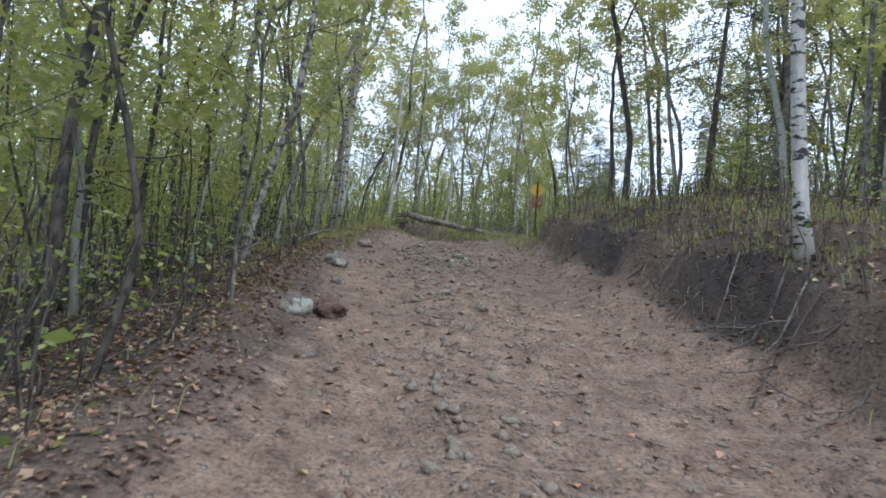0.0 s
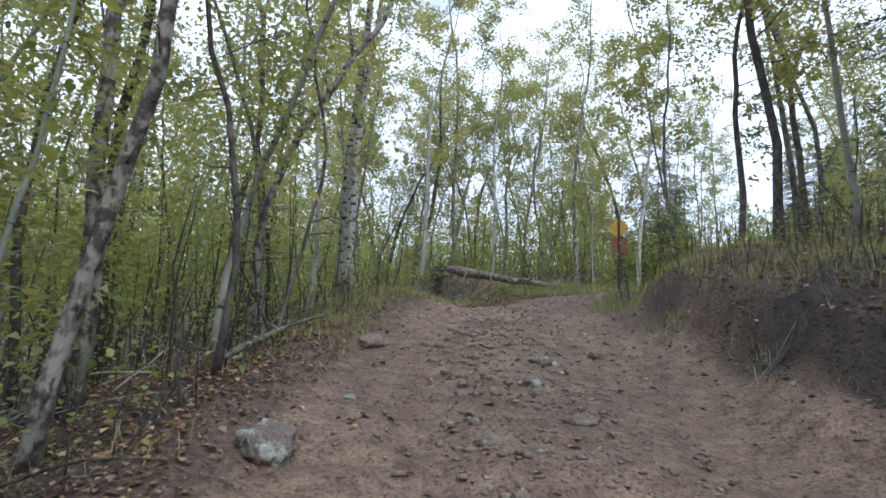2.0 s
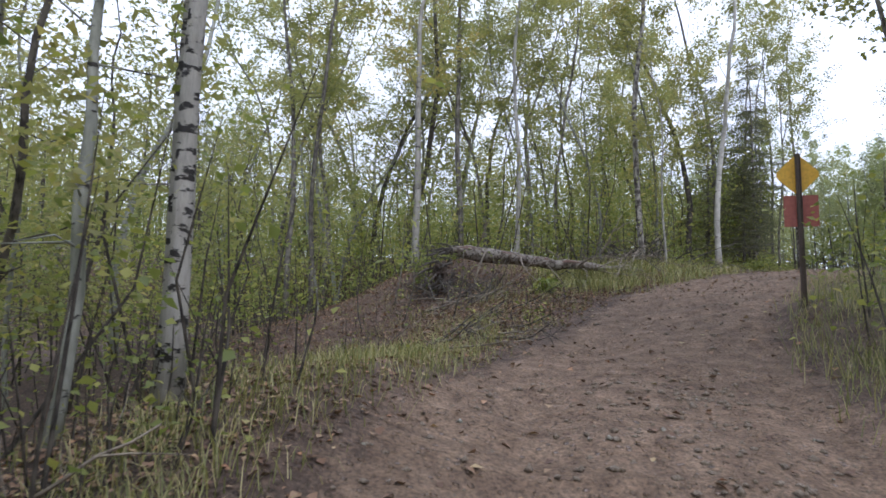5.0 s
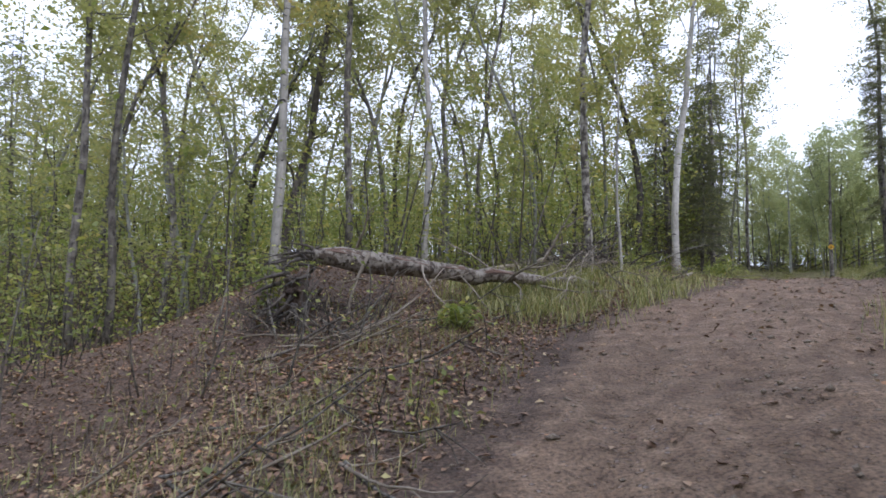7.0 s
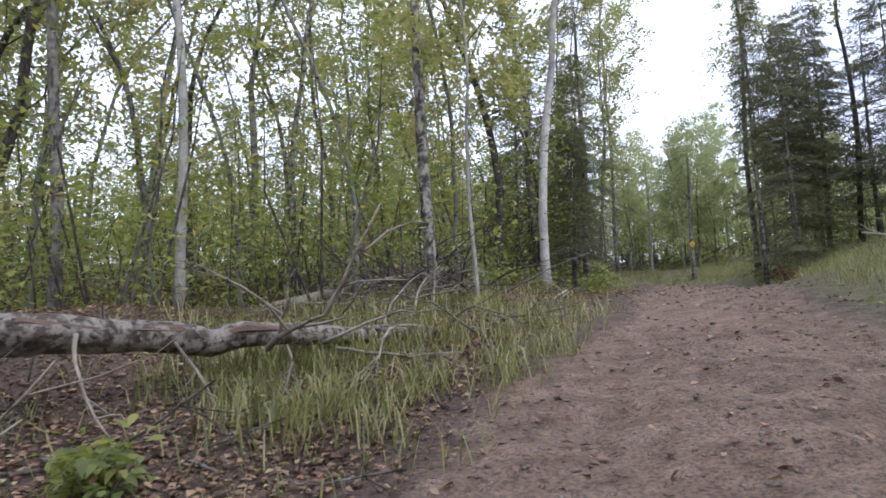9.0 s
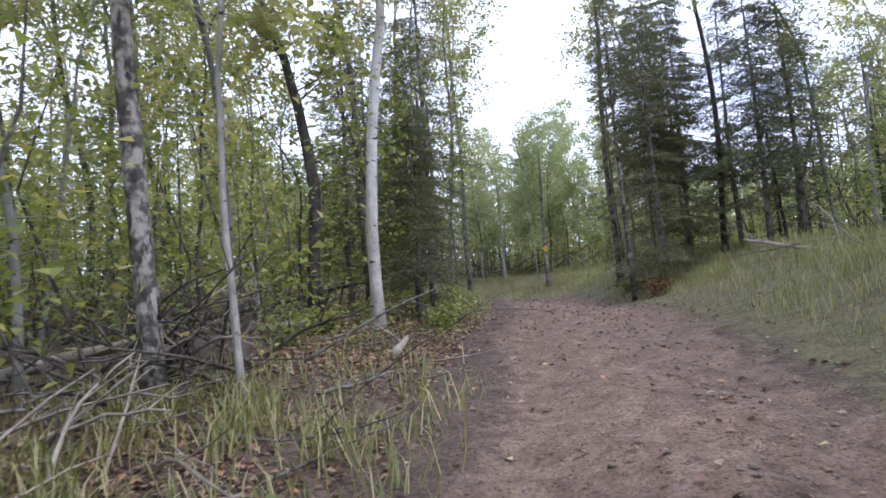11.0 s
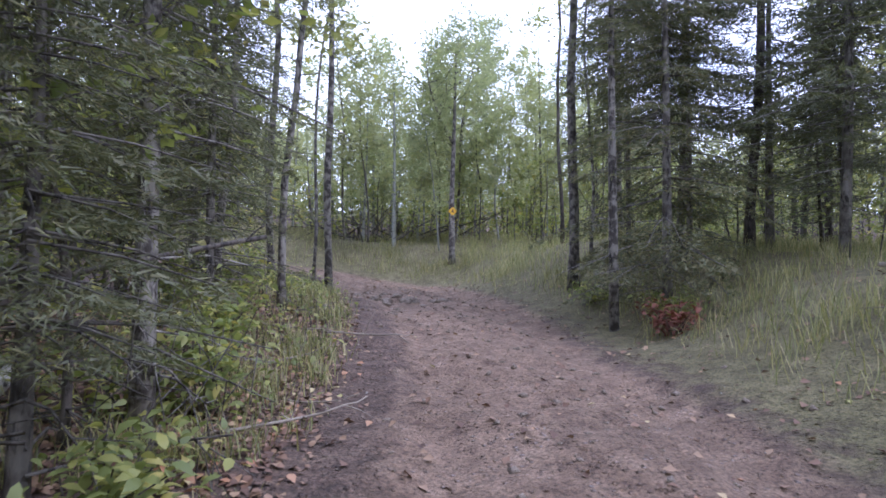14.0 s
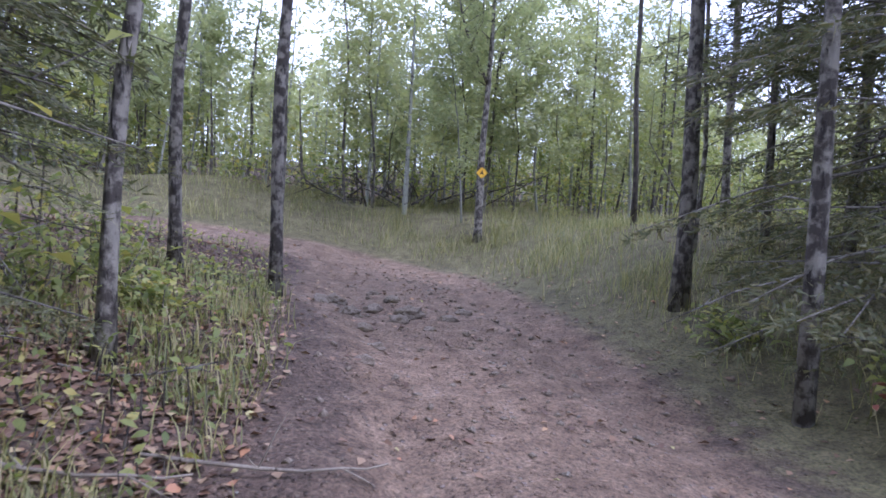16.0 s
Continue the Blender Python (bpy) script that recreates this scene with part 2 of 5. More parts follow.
    bump_of(n, l, mix_of(n, l, 0.55, mid, mix_of(n, l, 0.5, fine, peb)), 1.0, 0.09, b)
    return m


GROUND = ground_material()

# ---------------------------------------------------------------- the lie of the land
# trail centre line: x, y, height
SPINE = [(0.55, -22.04, -2.49), (0.55, -12.04, -1.39), (0.55, -4.04, -0.04), (0.55, -0.04, 0.91), (0.46, 2.35, 1.47), (0.25, 4.88, 2.03), (0.07, 7.27, 2.64), (-0.12, 9.55, 3.13), (-0.34, 12.35, 3.7), (-0.04, 14.89, 4.13), (0.35, 16.69, 4.42), (1.03, 18.62, 4.76), (1.66, 19.94, 5.06), (2.22, 21.07, 5.31), (3.24, 22.76, 5.65), (4.86, 24.69, 5.96), (6.56, 27.21, 6.25), (7.67, 28.94, 6.39), (9.57, 31.43, 6.52), (11.95, 35.3, 6.62), (13.11, 38.75, 6.74), (14.01, 40.47, 6.83), (14.51, 42.0, 6.96), (14.27, 42.88, 7.09), (13.29, 42.91, 7.2), (12.31, 42.67, 7.25), (9.11, 44.27, 7.35), (1.31, 47.17, 7.55), (-11.69, 50.67, 7.85)]


def spine_line(count=420):
    s = np.array(SPINE, float)
    d = np.r_[0, np.cumsum(np.linalg.norm(np.diff(s, axis=0), axis=1))]
    q = np.linspace(0, d[-1], count)
    o = np.stack([np.interp(q, d, s[:, c]) for c in range(3)], 1)
    for c in range(3):
        o[:, c] = np.convolve(np.pad(o[:, c], 6, mode="reflect", reflect_type="odd"), np.ones(13) / 13, "valid")
    return o


LINE = spine_line()
ALONG = np.gradient(LINE[:, :2], axis=0)
ALONG /= np.linalg.norm(ALONG, axis=1, keepdims=True)


def step(a, b, v):
    u = np.clip((v - a) / (b - a), 0, 1)
    return u * u * (3 - 2 * u)


def waves(x, y, seed):
    """Smooth unevenness of the ground, about -1 to 1."""
    r, out = np.random.RandomState(seed), 0
    for k in range(7):
        a, f, p = r.uniform(0, 6.28), r.uniform(0.6, 1.9), r.uniform(0, 6.28)
        out = out + np.sin(f * (np.cos(a) * x + np.sin(a) * y) + p)
    return out / 3.5


def station(x, y):
    """How far to the right of the trail's middle, the trail's height near there, and the nearest stretch of it."""
    off, z, near = np.empty(len(x)), np.empty(len(x)), np.empty(len(x), int)
    for k in range(0, len(x), 20000):
        s = slice(k, k + 20000)
        dx, dy = x[s, None] - LINE[:, 0], y[s, None] - LINE[:, 1]
        d2 = dx * dx + dy * dy
        i = d2.argmin(1)
        w = 1 / (d2 + 0.3) ** 2
        z[s], near[s] = (w * LINE[:, 2]).sum(1) / w.sum(1), i
        a = np.arange(len(i))
        off[s] = dx[a, i] * ALONG[i, 1] - dy[a, i] * ALONG[i, 0]
    return off, z, near


# swells and hollows of the ground: x, y, breadth, height
SWELLS = [(-2.3, 22.5, 1.3, -0.21), (-3.6, 20.6, 1.6, -0.68), (-2.4, 26.0, 1.3, 0.53), (-0.3, 27.6, 1.3, 0.22), (0.3, 24.0, 1.1, -0.15), (-4.3, 24.4, 1.5, -0.03), (10.2, 37.0, 1.3, 0.24), (8.6, 35.2, 1.2, 0.09), (13.6, 33.3, 1.2, -0.2), (17.3, 42.8, 2.4, -0.48), (2.5, 18.9, 0.8, 0.19), (-2.9, 15.6, 1.3, 0.39)]


def land(x, y):
    off, z, i = station(x, y)
    sy = LINE[i, 1]
    hill = 1 - step(13.75, 20.3, sy)
    rag = 0.22 * waves(2.2 * x, 2.2 * y, 8) + 0.12 * waves(5 * x, 5 * y, 9)
    left, right = np.maximum(-off - 2.0, 0), np.maximum(off - 1.3 + rag * (off > 0), 0)
    far = step(2.0, 4.0, np.abs(off))
    z = z + hill * (0.12 * step(1.3, 1.9, -off) - 3.2 * np.tanh(left * 0.3 / 3.2))
    cut = (1 - step(14.0, 20.0, sy))
    z = z + cut * (0.3 * step(0.0, 0.75, right) + 0.5 * step(0.68, 0.88, right) + 0.3 * step(0.85, 1.6, right) + 0.5 * step(1.2, 5.0, right) + 0.07 * step(0.3, 0.8, right) * waves(4.5 * x, 4.5 * y, 10)) + hill * (1 - cut) * 0.1 * step(0.2, 2.0, right)
    z = z + (1 - hill) * (0.28 * step(1.4, 3.5, -off) + (0.2 + 0.75 * step(21.3, 31.71, sy)) * step(1.0, 4.5, off) - 1.6 * np.tanh(np.maximum(-off - 5.5, 0) * 0.12) * (1 - step(25.92, 33.4, sy)))
    for cx, cy, wide, high in SWELLS:
        z = z + high * np.exp(-((x - cx) ** 2 + (y - cy) ** 2) / (2 * wide**2))
    z = z + 3.0 * step(49, 83.12, y) + 5.0 * step(18, 48, -x) + 4.0 * step(34, 70, x) * step(10.6, 39.85, y)
    z = z - 0.05 * np.exp(-(((x - 12.1) / 0.5) ** 2 + ((y - 37.9) / 0.7) ** 2) ** 2)
    z = z + 0.03 * (1 - step(1.2, 1.8, np.abs(off))) * (waves(6.5 * x, 6.5 * y, 14) + step(34.23, 36.67, sy) * (0.6 * waves(4 * x, 4 * y, 15) + 0.5 * waves(9 * x, 9 * y, 16)))
    rut = np.exp(-((np.abs(off) - 0.8) / 0.24) ** 2)
    z = z - 0.06 * rut * (1 - far) + 0.05 * far * waves(1.7 * x, 1.7 * y, 3) + 0.10 * far * waves(0.6 * x, 0.6 * y, 4) + 0.018 * waves(4 * x, 4 * y, 5)
    return z


def zones(x, y):
    """Where the bare trail, the grass, and the dark humus with painted slope shade lie, 0 to 1."""
    off, _, i = station(x, y)
    sy = LINE[i, 1]
    wide = 1.4 + 0.12 * np.sin(sy * 0.9) - 0.3 * step(22, 27, sy) + 0.35 * step(36, 39, sy)
    lean = np.where(off > 0, 0.55 * (1 - step(10.6, 15, sy)) - 0.5 * step(14, 17, sy) * (1 - step(21, 24, sy)), 0.12 * (1 - step(10.6, 17.2, sy)))
    trail = 1 - step(wide - 0.3, wide + 0.3, np.abs(off) - lean)
    sod = step(14.8, 21.3, sy) * (1 - step(3.2, 5.0, -off)) * (1 - step(6.0, 9.0, off)) * (0.25 + 0.75 * step(0.5, 2.5, off)) + 0.35 * (1 - step(14.8, 21.3, sy)) * step(1.5, 2.1, np.abs(off)) * (1 - step(2.3, 3.2, np.abs(off)))
    humus_and_shade = (1 - step(16, 20, sy)) * step(1.65, 2.0, off) * (1 - step(3.0, 4.0, off)) * (0.5 + 0.4 * waves(2 * x, 2 * y, 12))
    # left slope: dark floor soil, plus foliage shade put into the colour
    humus_and_shade = np.maximum(humus_and_shade, (1 - step(13.75, 18.3, sy)) * step(1.75, 2.4, -off) * (0.75 + 0.3 * waves(2.5 * x, 2.5 * y, 13)))
    mound = np.exp(-((x + 1.8) ** 2 + (y - 24.3) ** 2) / (2 * 0.9**2))
    mud = np.exp(-(((x - 12.1) / 0.5) ** 2 + ((y - 37.9) / 0.7) ** 2) ** 2)
    humus_and_shade = np.maximum(humus_and_shade, 0.28 * mud)
    return trail, np.clip(sod - mound, 0, 1), np.clip(np.maximum(humus_and_shade, 0.8 * mound), 0, 1)



def ground_at(x, y):
    return float(land(np.array([x]), np.array([y]))[0])


def part(name, verts, faces, mat, parent=None, label="", smooth=False):
    """One mesh object, under a thing where a parent is given."""
    me = bpy.data.meshes.new(name)
    me.from_pydata(verts, [], faces)
    me.materials.append(mat)
    if smooth:
        me.polygons.foreach_set("use_smooth", [True] * len(me.polygons))
    me.update()
    ob = new(name, me)
    ob.parent = parent
    return tagged(ob, label)


def build_ground():
    xs = np.r_[-900, -500, -280, -160, -100, -70, -50, np.arange(-40, -8, 1.2), np.arange(-8, -3, 0.19), np.arange(-3, 4, 0.115), np.arange(4, 21, 0.19), np.arange(21, 60, 1.2), 70, 90, 130, 200, 340, 600, 1000]
    ys = np.r_[-900, -500, -280, -160, -100, -70, -45, np.arange(-30, -3, 1.0), np.arange(-3, 2, 0.19), np.arange(2, 13, 0.13), np.arange(13, 46, 0.19), np.arange(46, 90, 1.2), 100, 130, 190, 300, 500, 1000]
    gx, gy = np.meshgrid(xs, ys)
    z = land(gx.ravel(), gy.ravel())
    nx, ny = len(xs), len(ys)
    i = (np.arange(ny - 1)[:, None] * nx + np.arange(nx - 1)).ravel()
    faces = np.stack([i, i + 1, i + nx + 1, i + nx], 1)
    ob = part("ground", np.stack([gx.ravel(), gy.ravel(), z], 1).tolist(), faces.tolist(), GROUND, None, "", True)
    for key, val in zip(("trail", "sod", "humus_and_shade"), zones(gx.ravel(), gy.ravel())):
        ob.data.attributes.new(key, "FLOAT", "POINT").data.foreach_set("value", val.astype(np.float32))
    tagged(ob, "leaf-strewn forest floor with a rutted stony dirt trail", "ground", "", "structure")


build_ground()

# ---------------------------------------------------------------- shapes
def tube(points, radii, sides=8, rng=None, rough=0.0, cap=True):
    """A tapered round stem along points."""
    pts = np.array(points, float)
    verts, faces = [], []
    d = np.gradient(pts, axis=0)
    d /= np.linalg.norm(d, axis=1, keepdims=True) + 1e-9
    ref = np.array([1.0, 0, 0]) if abs(d[0][0]) < 0.8 else np.array([0, 1.0, 0])
    for p, t, r in zip(pts, d, radii):
        u = np.cross(t, ref)
        u /= np.linalg.norm(u)
        w = np.cross(t, u)
        for k in range(sides):
            a = 2 * math.pi * k / sides
            q = r * (1 + (rng.uniform(-rough, rough) if rough else 0))
            verts.append(p + q * (math.cos(a) * u + math.sin(a) * w))
    n = len(pts)
    for i in range(n - 1):
        for k in range(sides):
            a, b = i * sides + k, i * sides + (k + 1) % sides
            faces.append((a, b, b + sides, a + sides))
    if cap:
        faces.append(tuple(range(sides - 1, -1, -1)))
        faces.append(tuple(range((n - 1) * sides, n * sides)))
    return verts, faces


def joined(pieces):
    verts, faces = [], []
    for v, f in pieces:
        k = len(verts)
        verts += [tuple(q) for q in v]
        faces += [tuple(i + k for i in q) for q in f]
    return verts, faces


def leaf_cloud(centres, sizes, rng, up=0.35, slim=0.75, droop=0.0, plain=False, fine=False):
    """Folded four-cornered leaves at the centres, turned every way; up: how far they lie flat."""
    n = len(centres)
    c, s = np.asarray(centres, float), np.asarray(sizes, float)[:, None]
    nrm = rng.normal(size=(n, 3))
    nrm[:, 2] = np.abs(nrm[:, 2]) + up * 2
    nrm /= np.linalg.norm(nrm, axis=1, keepdims=True)
    a = np.cross(nrm, rng.normal(size=(n, 3)))
    a /= np.linalg.norm(a, axis=1, keepdims=True) + 1e-9
    b = np.cross(nrm, a)
    verts = np.stack([c - a * s * 0.5, c + b * s * slim * 0.5 - a * s * 0.06 + nrm * s * 0.12, c + a * s * 0.55 - nrm * s * droop, c - b * s * slim * 0.5 - a * s * 0.06 + nrm * s * 0.12], 1)
    if fine:
        w = b * s * slim * 0.5
        verts = np.stack([c - a * s * 0.5, c - a * s * 0.22 + w * 0.85 + nrm * s * 0.07, c + a * s * 0.12 + w * 0.9 + nrm * s * 0.08, c + a * s * 0.6 - nrm * s * (0.1 + droop),
                          c + a * s * 0.12 - w * 0.9 + nrm * s * 0.08, c - a * s * 0.22 - w * 0.85 + nrm * s * 0.07], 1)
        i = np.arange(n)[:, None] * 6
        return verts.reshape(-1, 3), np.concatenate([i + [0, 1, 5], i + [1, 2, 5], i + [2, 4, 5], i + [2, 3, 4]], 0)
    if plain:
        return verts[:, [0, 1, 2]].reshape(-1, 3), np.arange(n)[:, None] * 3 + [0, 1, 2]
    i = np.arange(n)[:, None] * 4
    return verts.reshape(-1, 3), np.concatenate([i + [0, 1, 2], i + [0, 2, 3]], 0)


def mesh_of(name, verts, faces, mat, smooth=False):
    me = bpy.data.meshes.new(name)
    me.from_pydata([tuple(v) for v in verts], [], [tuple(int(i) for i in f) for f in faces])
    me.materials.append(mat)
    if smooth:
        me.polygons.foreach_set("use_smooth", [True] * len(me.polygons))
    me.update()
    return me


def tri_mesh(name, groups):
    """One mesh of triangles from groups of (vertices, triangles, material), quickly."""
    vs, fs, ms, k = [], [], [], 0
    for n, (v, f, m) in enumerate(groups):
        v, f = np.asarray(v, np.float32).reshape(-1, 3), np.asarray(f, np.int32).reshape(-1, 3)
        vs.append(v), fs.append(f + k), ms.append(np.full(len(f), n, np.int32))
        k += len(v)
    v, f, m = np.concatenate(vs), np.concatenate(fs), np.concatenate(ms)
    me = bpy.data.meshes.new(name)
    me.vertices.add(len(v))
    me.vertices.foreach_set("co", v.ravel())
    me.loops.add(len(f) * 3)
    me.loops.foreach_set("vertex_index", f.ravel())
    me.polygons.add(len(f))
    me.polygons.foreach_set("loop_start", np.arange(len(f), dtype=np.int32) * 3)
    for *_, mat in groups:
        me.materials.append(mat)
    me.polygons.foreach_set("material_index", m)
    me.update(calc_edges=True)
    me.validate()
    return me


def triangles(faces):
    out = []
    for f in faces:
        for k in range(1, len(f) - 1):
            out.append((f[0], f[k], f[k + 1]))
    return out


# ---------------------------------------------------------------- trees
def aspen(seed, height, girth, bark, leaf, first=0.35, spread=1.0, leaves=2000, size=0.12, lean=(0.0, 0.0), bend=0.25, limbs=20, snags=4, fork=None, plain=False):
    """A slender broadleaf tree: a winding stem, forked or not, limbs with twigs, leaves strung along the twigs."""
    r = np.random.RandomState(seed)
    n = 18
    ts = np.linspace(0, 1, n)
    ph = r.uniform(0, 6.28, 4)
    wob = bend * height / 10
    stem = np.stack([lean[0] * ts * height + wob * ts * (np.sin(2.6 * ts + ph[0]) - math.sin(ph[0])) + 0.16 * wob * np.sin(9 * ts + ph[2]) * np.minimum(1, 5 * ts),
                     lean[1] * ts * height + wob * ts * (np.sin(2.2 * ts + ph[1]) - math.sin(ph[1])) + 0.16 * wob * np.sin(8 * ts + ph[3]) * np.minimum(1, 5 * ts), ts * height - 0.12], 1)
    stem[1:, :2] += np.cumsum(r.normal(size=(n - 1, 2)) * 0.011 * height * bend, axis=0) * ts[1:, None]
    rad = girth / 2 * ((1 - ts) ** 0.8 * 0.92 + 0.08)
    rad[0] *= 1.35
    pieces, stems = [tube(stem, rad, 8, r, 0.08)], [(stem, ts, first)]
    if fork:
        k = int(fork * n)
        a, us = r.uniform(0, 6.28), np.linspace(0, 1, 8)
        top = stem[k] + np.array([math.cos(a), math.sin(a), 0]) * height * 0.14 + np.array([0, 0, (height - stem[k][2]) * 0.82])
        arm = stem[k] + (top - stem[k]) * us[:, None] + np.sin(us * 3.1)[:, None] * np.array([math.cos(a), math.sin(a), -0.4]) * height * 0.035
        pieces.append(tube(arm, rad[k] * 0.72 * (1.03 - us), 6, r, 0.08))
        stems.append((arm, us, max(0.15, first - fork)))

    centres, sizes = [], []
    per = leaves // limbs
    for k in range(limbs):
        pts, base, f0 = stems[1] if len(stems) > 1 and k % 3 == 2 else stems[0]
        u = f0 + (1 - f0) * (k + r.uniform(0.1, 0.9)) / limbs
        p = np.array([np.interp(u, base, pts[:, c]) for c in range(3)])
        a = r.uniform(0, 6.28)
        wide = spread * (0.3 + 0.95 * math.sin(math.pi * min(1, (u - f0) / (1.02 - f0)) ** 0.75)) * r.uniform(0.4, 1.2)
        tip = p + np.array([math.cos(a) * wide, math.sin(a) * wide, wide * r.uniform(0.25, 1.0)])
        mid = (p + tip) / 2 + np.array([0, 0, -0.06 * wide]) + r.normal(size=3) * 0.06
        lr = max(0.006, girth * 0.12 * (1.15 - u))
        pieces.append(tube([p, mid, tip], [lr, lr * 0.7, lr * 0.25], 4, cap=False))
        twigs = r.randint(4, 7)
        for j in range(twigs):
            v = r.uniform(0.3, 1.0)
            q = p + (mid - p) * 2 * v if v < 0.5 else mid + (tip - mid) * (2 * v - 1)
            way = (tip - p) / (wide + 1e-6) * 0.6 + r.normal(size=3) * np.array([0.6, 0.6, 0.5])
            ln = r.uniform(0.25, 0.6) * (0.6 + 0.4 * spread)
            way *= ln / np.linalg.norm(way)
            if not plain:
                pieces.append(tube([q, q + way], [0.005, 0.002], 3, cap=False))
            m = max(3, int(per / twigs * r.uniform(0.4, 1.6)))
            s = r.uniform(0.1, 1.15, (m, 1))
            centres.append(q + way * s + r.normal(size=(m, 3)) * np.array([0.1, 0.1, 0.085]) - np.array([0, 0, 0.05]))
            sizes.append(size * r.uniform(0.65, 1.25, m))
    for k in range(snags):
        u = r.uniform(0.12, max(0.2, first))
        p, a, ln = np.array([np.interp(u, ts, stem[:, c]) for c in range(3)]), r.uniform(0, 6.28), r.uniform(0.1, 0.5)
        tip = p + np.array([math.cos(a) * ln, math.sin(a) * ln, r.uniform(-0.1, 0.3) * ln])
        pieces.append(tube([p, (p + tip) / 2 + r.normal(size=3) * 0.03, tip], [0.009, 0.006, 0.003], 4, cap=False))
    tree = new("aspen_tree")
    trunk = new("trunk", mesh_of("trunk", *joined(pieces), bark, True))
    crown = new("crown", tri_mesh("crown", [(*leaf_cloud(np.concatenate(centres), np.concatenate(sizes), r, 0.35, 1.1 if plain else 0.72, 0.0, plain), leaf)]))
    trunk.parent = crown.parent = tree
    return tree


def spruce(seed, height, girth, first=0.12, reach=1.5, whorls=26, bark=None, density=1.0, bare=0.0, slim=1.0):
    """A conifer: straight stem, whorls of drooping boughs feathered with needle sprays, dead twigs below."""
    r = np.random.RandomState(seed)
    ts = np.linspace(0, 1, 9)
    stem = np.stack([0.05 * np.sin(3 * ts), 0.05 * np.cos(3 * ts), ts * height - 0.12], 1)
    pieces = [tube(stem, girth / 2 * (1 - 0.95 * ts), 8, r, 0.07)]
    cen, siz = [], []
    for k in range(whorls):
        u = first + (0.99 - first) * (k / whorls) ** 0.92
        long = reach * (1 - u) ** 0.7 * (0.6 + 0.4 * min(1, (u - first) * 6 + 0.35))
        for j in range(r.randint(5, 8)):
            a, ln = r.uniform(0, 6.28), long * r.uniform(0.55, 1.15) + 0.1
            p = np.array([0, 0, u * height + r.uniform(-0.3, 0.3) * height / 8])
            d = np.array([math.cos(a), math.sin(a), 0])
            side = np.cross(d, [0, 0, 1])
            fall = r.uniform(0.1, 0.45)
            lr = 0.005 + 0.006 * ln
            mid, tip = p + d * ln * 0.5 - np.array([0, 0, ln * fall * 0.3]), p + d * ln - np.array([0, 0, ln * fall * 0.85])
            pieces.append(tube([p, mid, tip], [lr, lr * 0.7, lr * 0.3], 3, cap=False))
            # side twigs on both hands of the bough, shorter towards its end, needles along each
            m = int((50 + 230 * ln) * density)
            f = r.uniform(0.08, 1.0, (m, 1))
            axis = p + (mid - p) * np.minimum(2 * f, 1) + (tip - mid) * np.maximum(2 * f - 1, 0)
            hand = np.where(r.uniform(size=(m, 1)) < 0.5, -1, 1)
            g = r.uniform(0, 1, (m, 1)) ** 0.8
            out = (0.1 + 0.34 * ln * (1.05 - f)) * g
            c = axis + side * hand * out * 0.85 + d * out * 0.55 - np.array([0, 0, 1]) * (0.35 * out + r.uniform(0, 0.05, (m, 1)))
            way = d * 0.6 + side * hand * 0.7 + r.normal(size=(m, 3)) * 0.45 - np.array([0, 0, 0.22])
            way /= np.linalg.norm(way, axis=1, keepdims=True)
            cen.append(c)
            siz.append(way * r.uniform(0.05, 0.13, (m, 1)) * slim**0.5)
    c, w = np.concatenate(cen), np.concatenate(siz)
    across = np.cross(w, r.normal(size=w.shape))
    across *= slim * r.uniform(0.006, 0.0145, (len(w), 1)) / (np.linalg.norm(across, axis=1, keepdims=True) + 1e-9)
    sprays = np.stack([c - across, c + across, c + w], 1).reshape(-1, 3)
    for k in range(int(bare)):
        u, a, ln = r.uniform(0.04, first + 0.1), r.uniform(0, 6.28), r.uniform(0.3, 1.0)
        p = np.array([0, 0, u * height])
        tip = p + np.array([math.cos(a) * ln, math.sin(a) * ln, r.uniform(-0.45, 0.0) * ln])
        mid = (p + tip) / 2 + np.array([0, 0, 0.05])
        pieces.append(tube([p, mid, tip], [0.01, 0.007, 0.003], 3, cap=False))
        for q in range(3):
            e = mid + (tip - mid) * r.uniform(0, 1)
            pieces.append(tube([e, e + r.normal(size=3) * 0.16 - np.array([0, 0, 0.06])], [0.004, 0.002], 3, cap=False))
    tree = new("spruce_tree")
    trunk = new("trunk", mesh_of("trunk", *joined(pieces), bark or DARK_BARK, True))
    crown = new("crown", tri_mesh("crown", [(sprays, np.arange(len(c))[:, None] * 3 + [0, 1, 2], NEEDLES)]))
    trunk.parent = crown.parent = tree
    return tree


def planted(tree, x, y, turn=0.0, scale=1.0, sink=0.0):
    tree.matrix_basis = pose(x, y, ground_at(x, y) - sink, 0, 0, turn) @ Matrix.Scale(scale, 4)
    return tree


def planted_copy(tree, x, y, turn, scale, tilt=(0, 0)):
    m = pose(x, y, ground_at(x, y), tilt[0], tilt[1], turn)
    t = copy_thing(tree, m)
    t.scale = (scale, scale, scale)
    return t


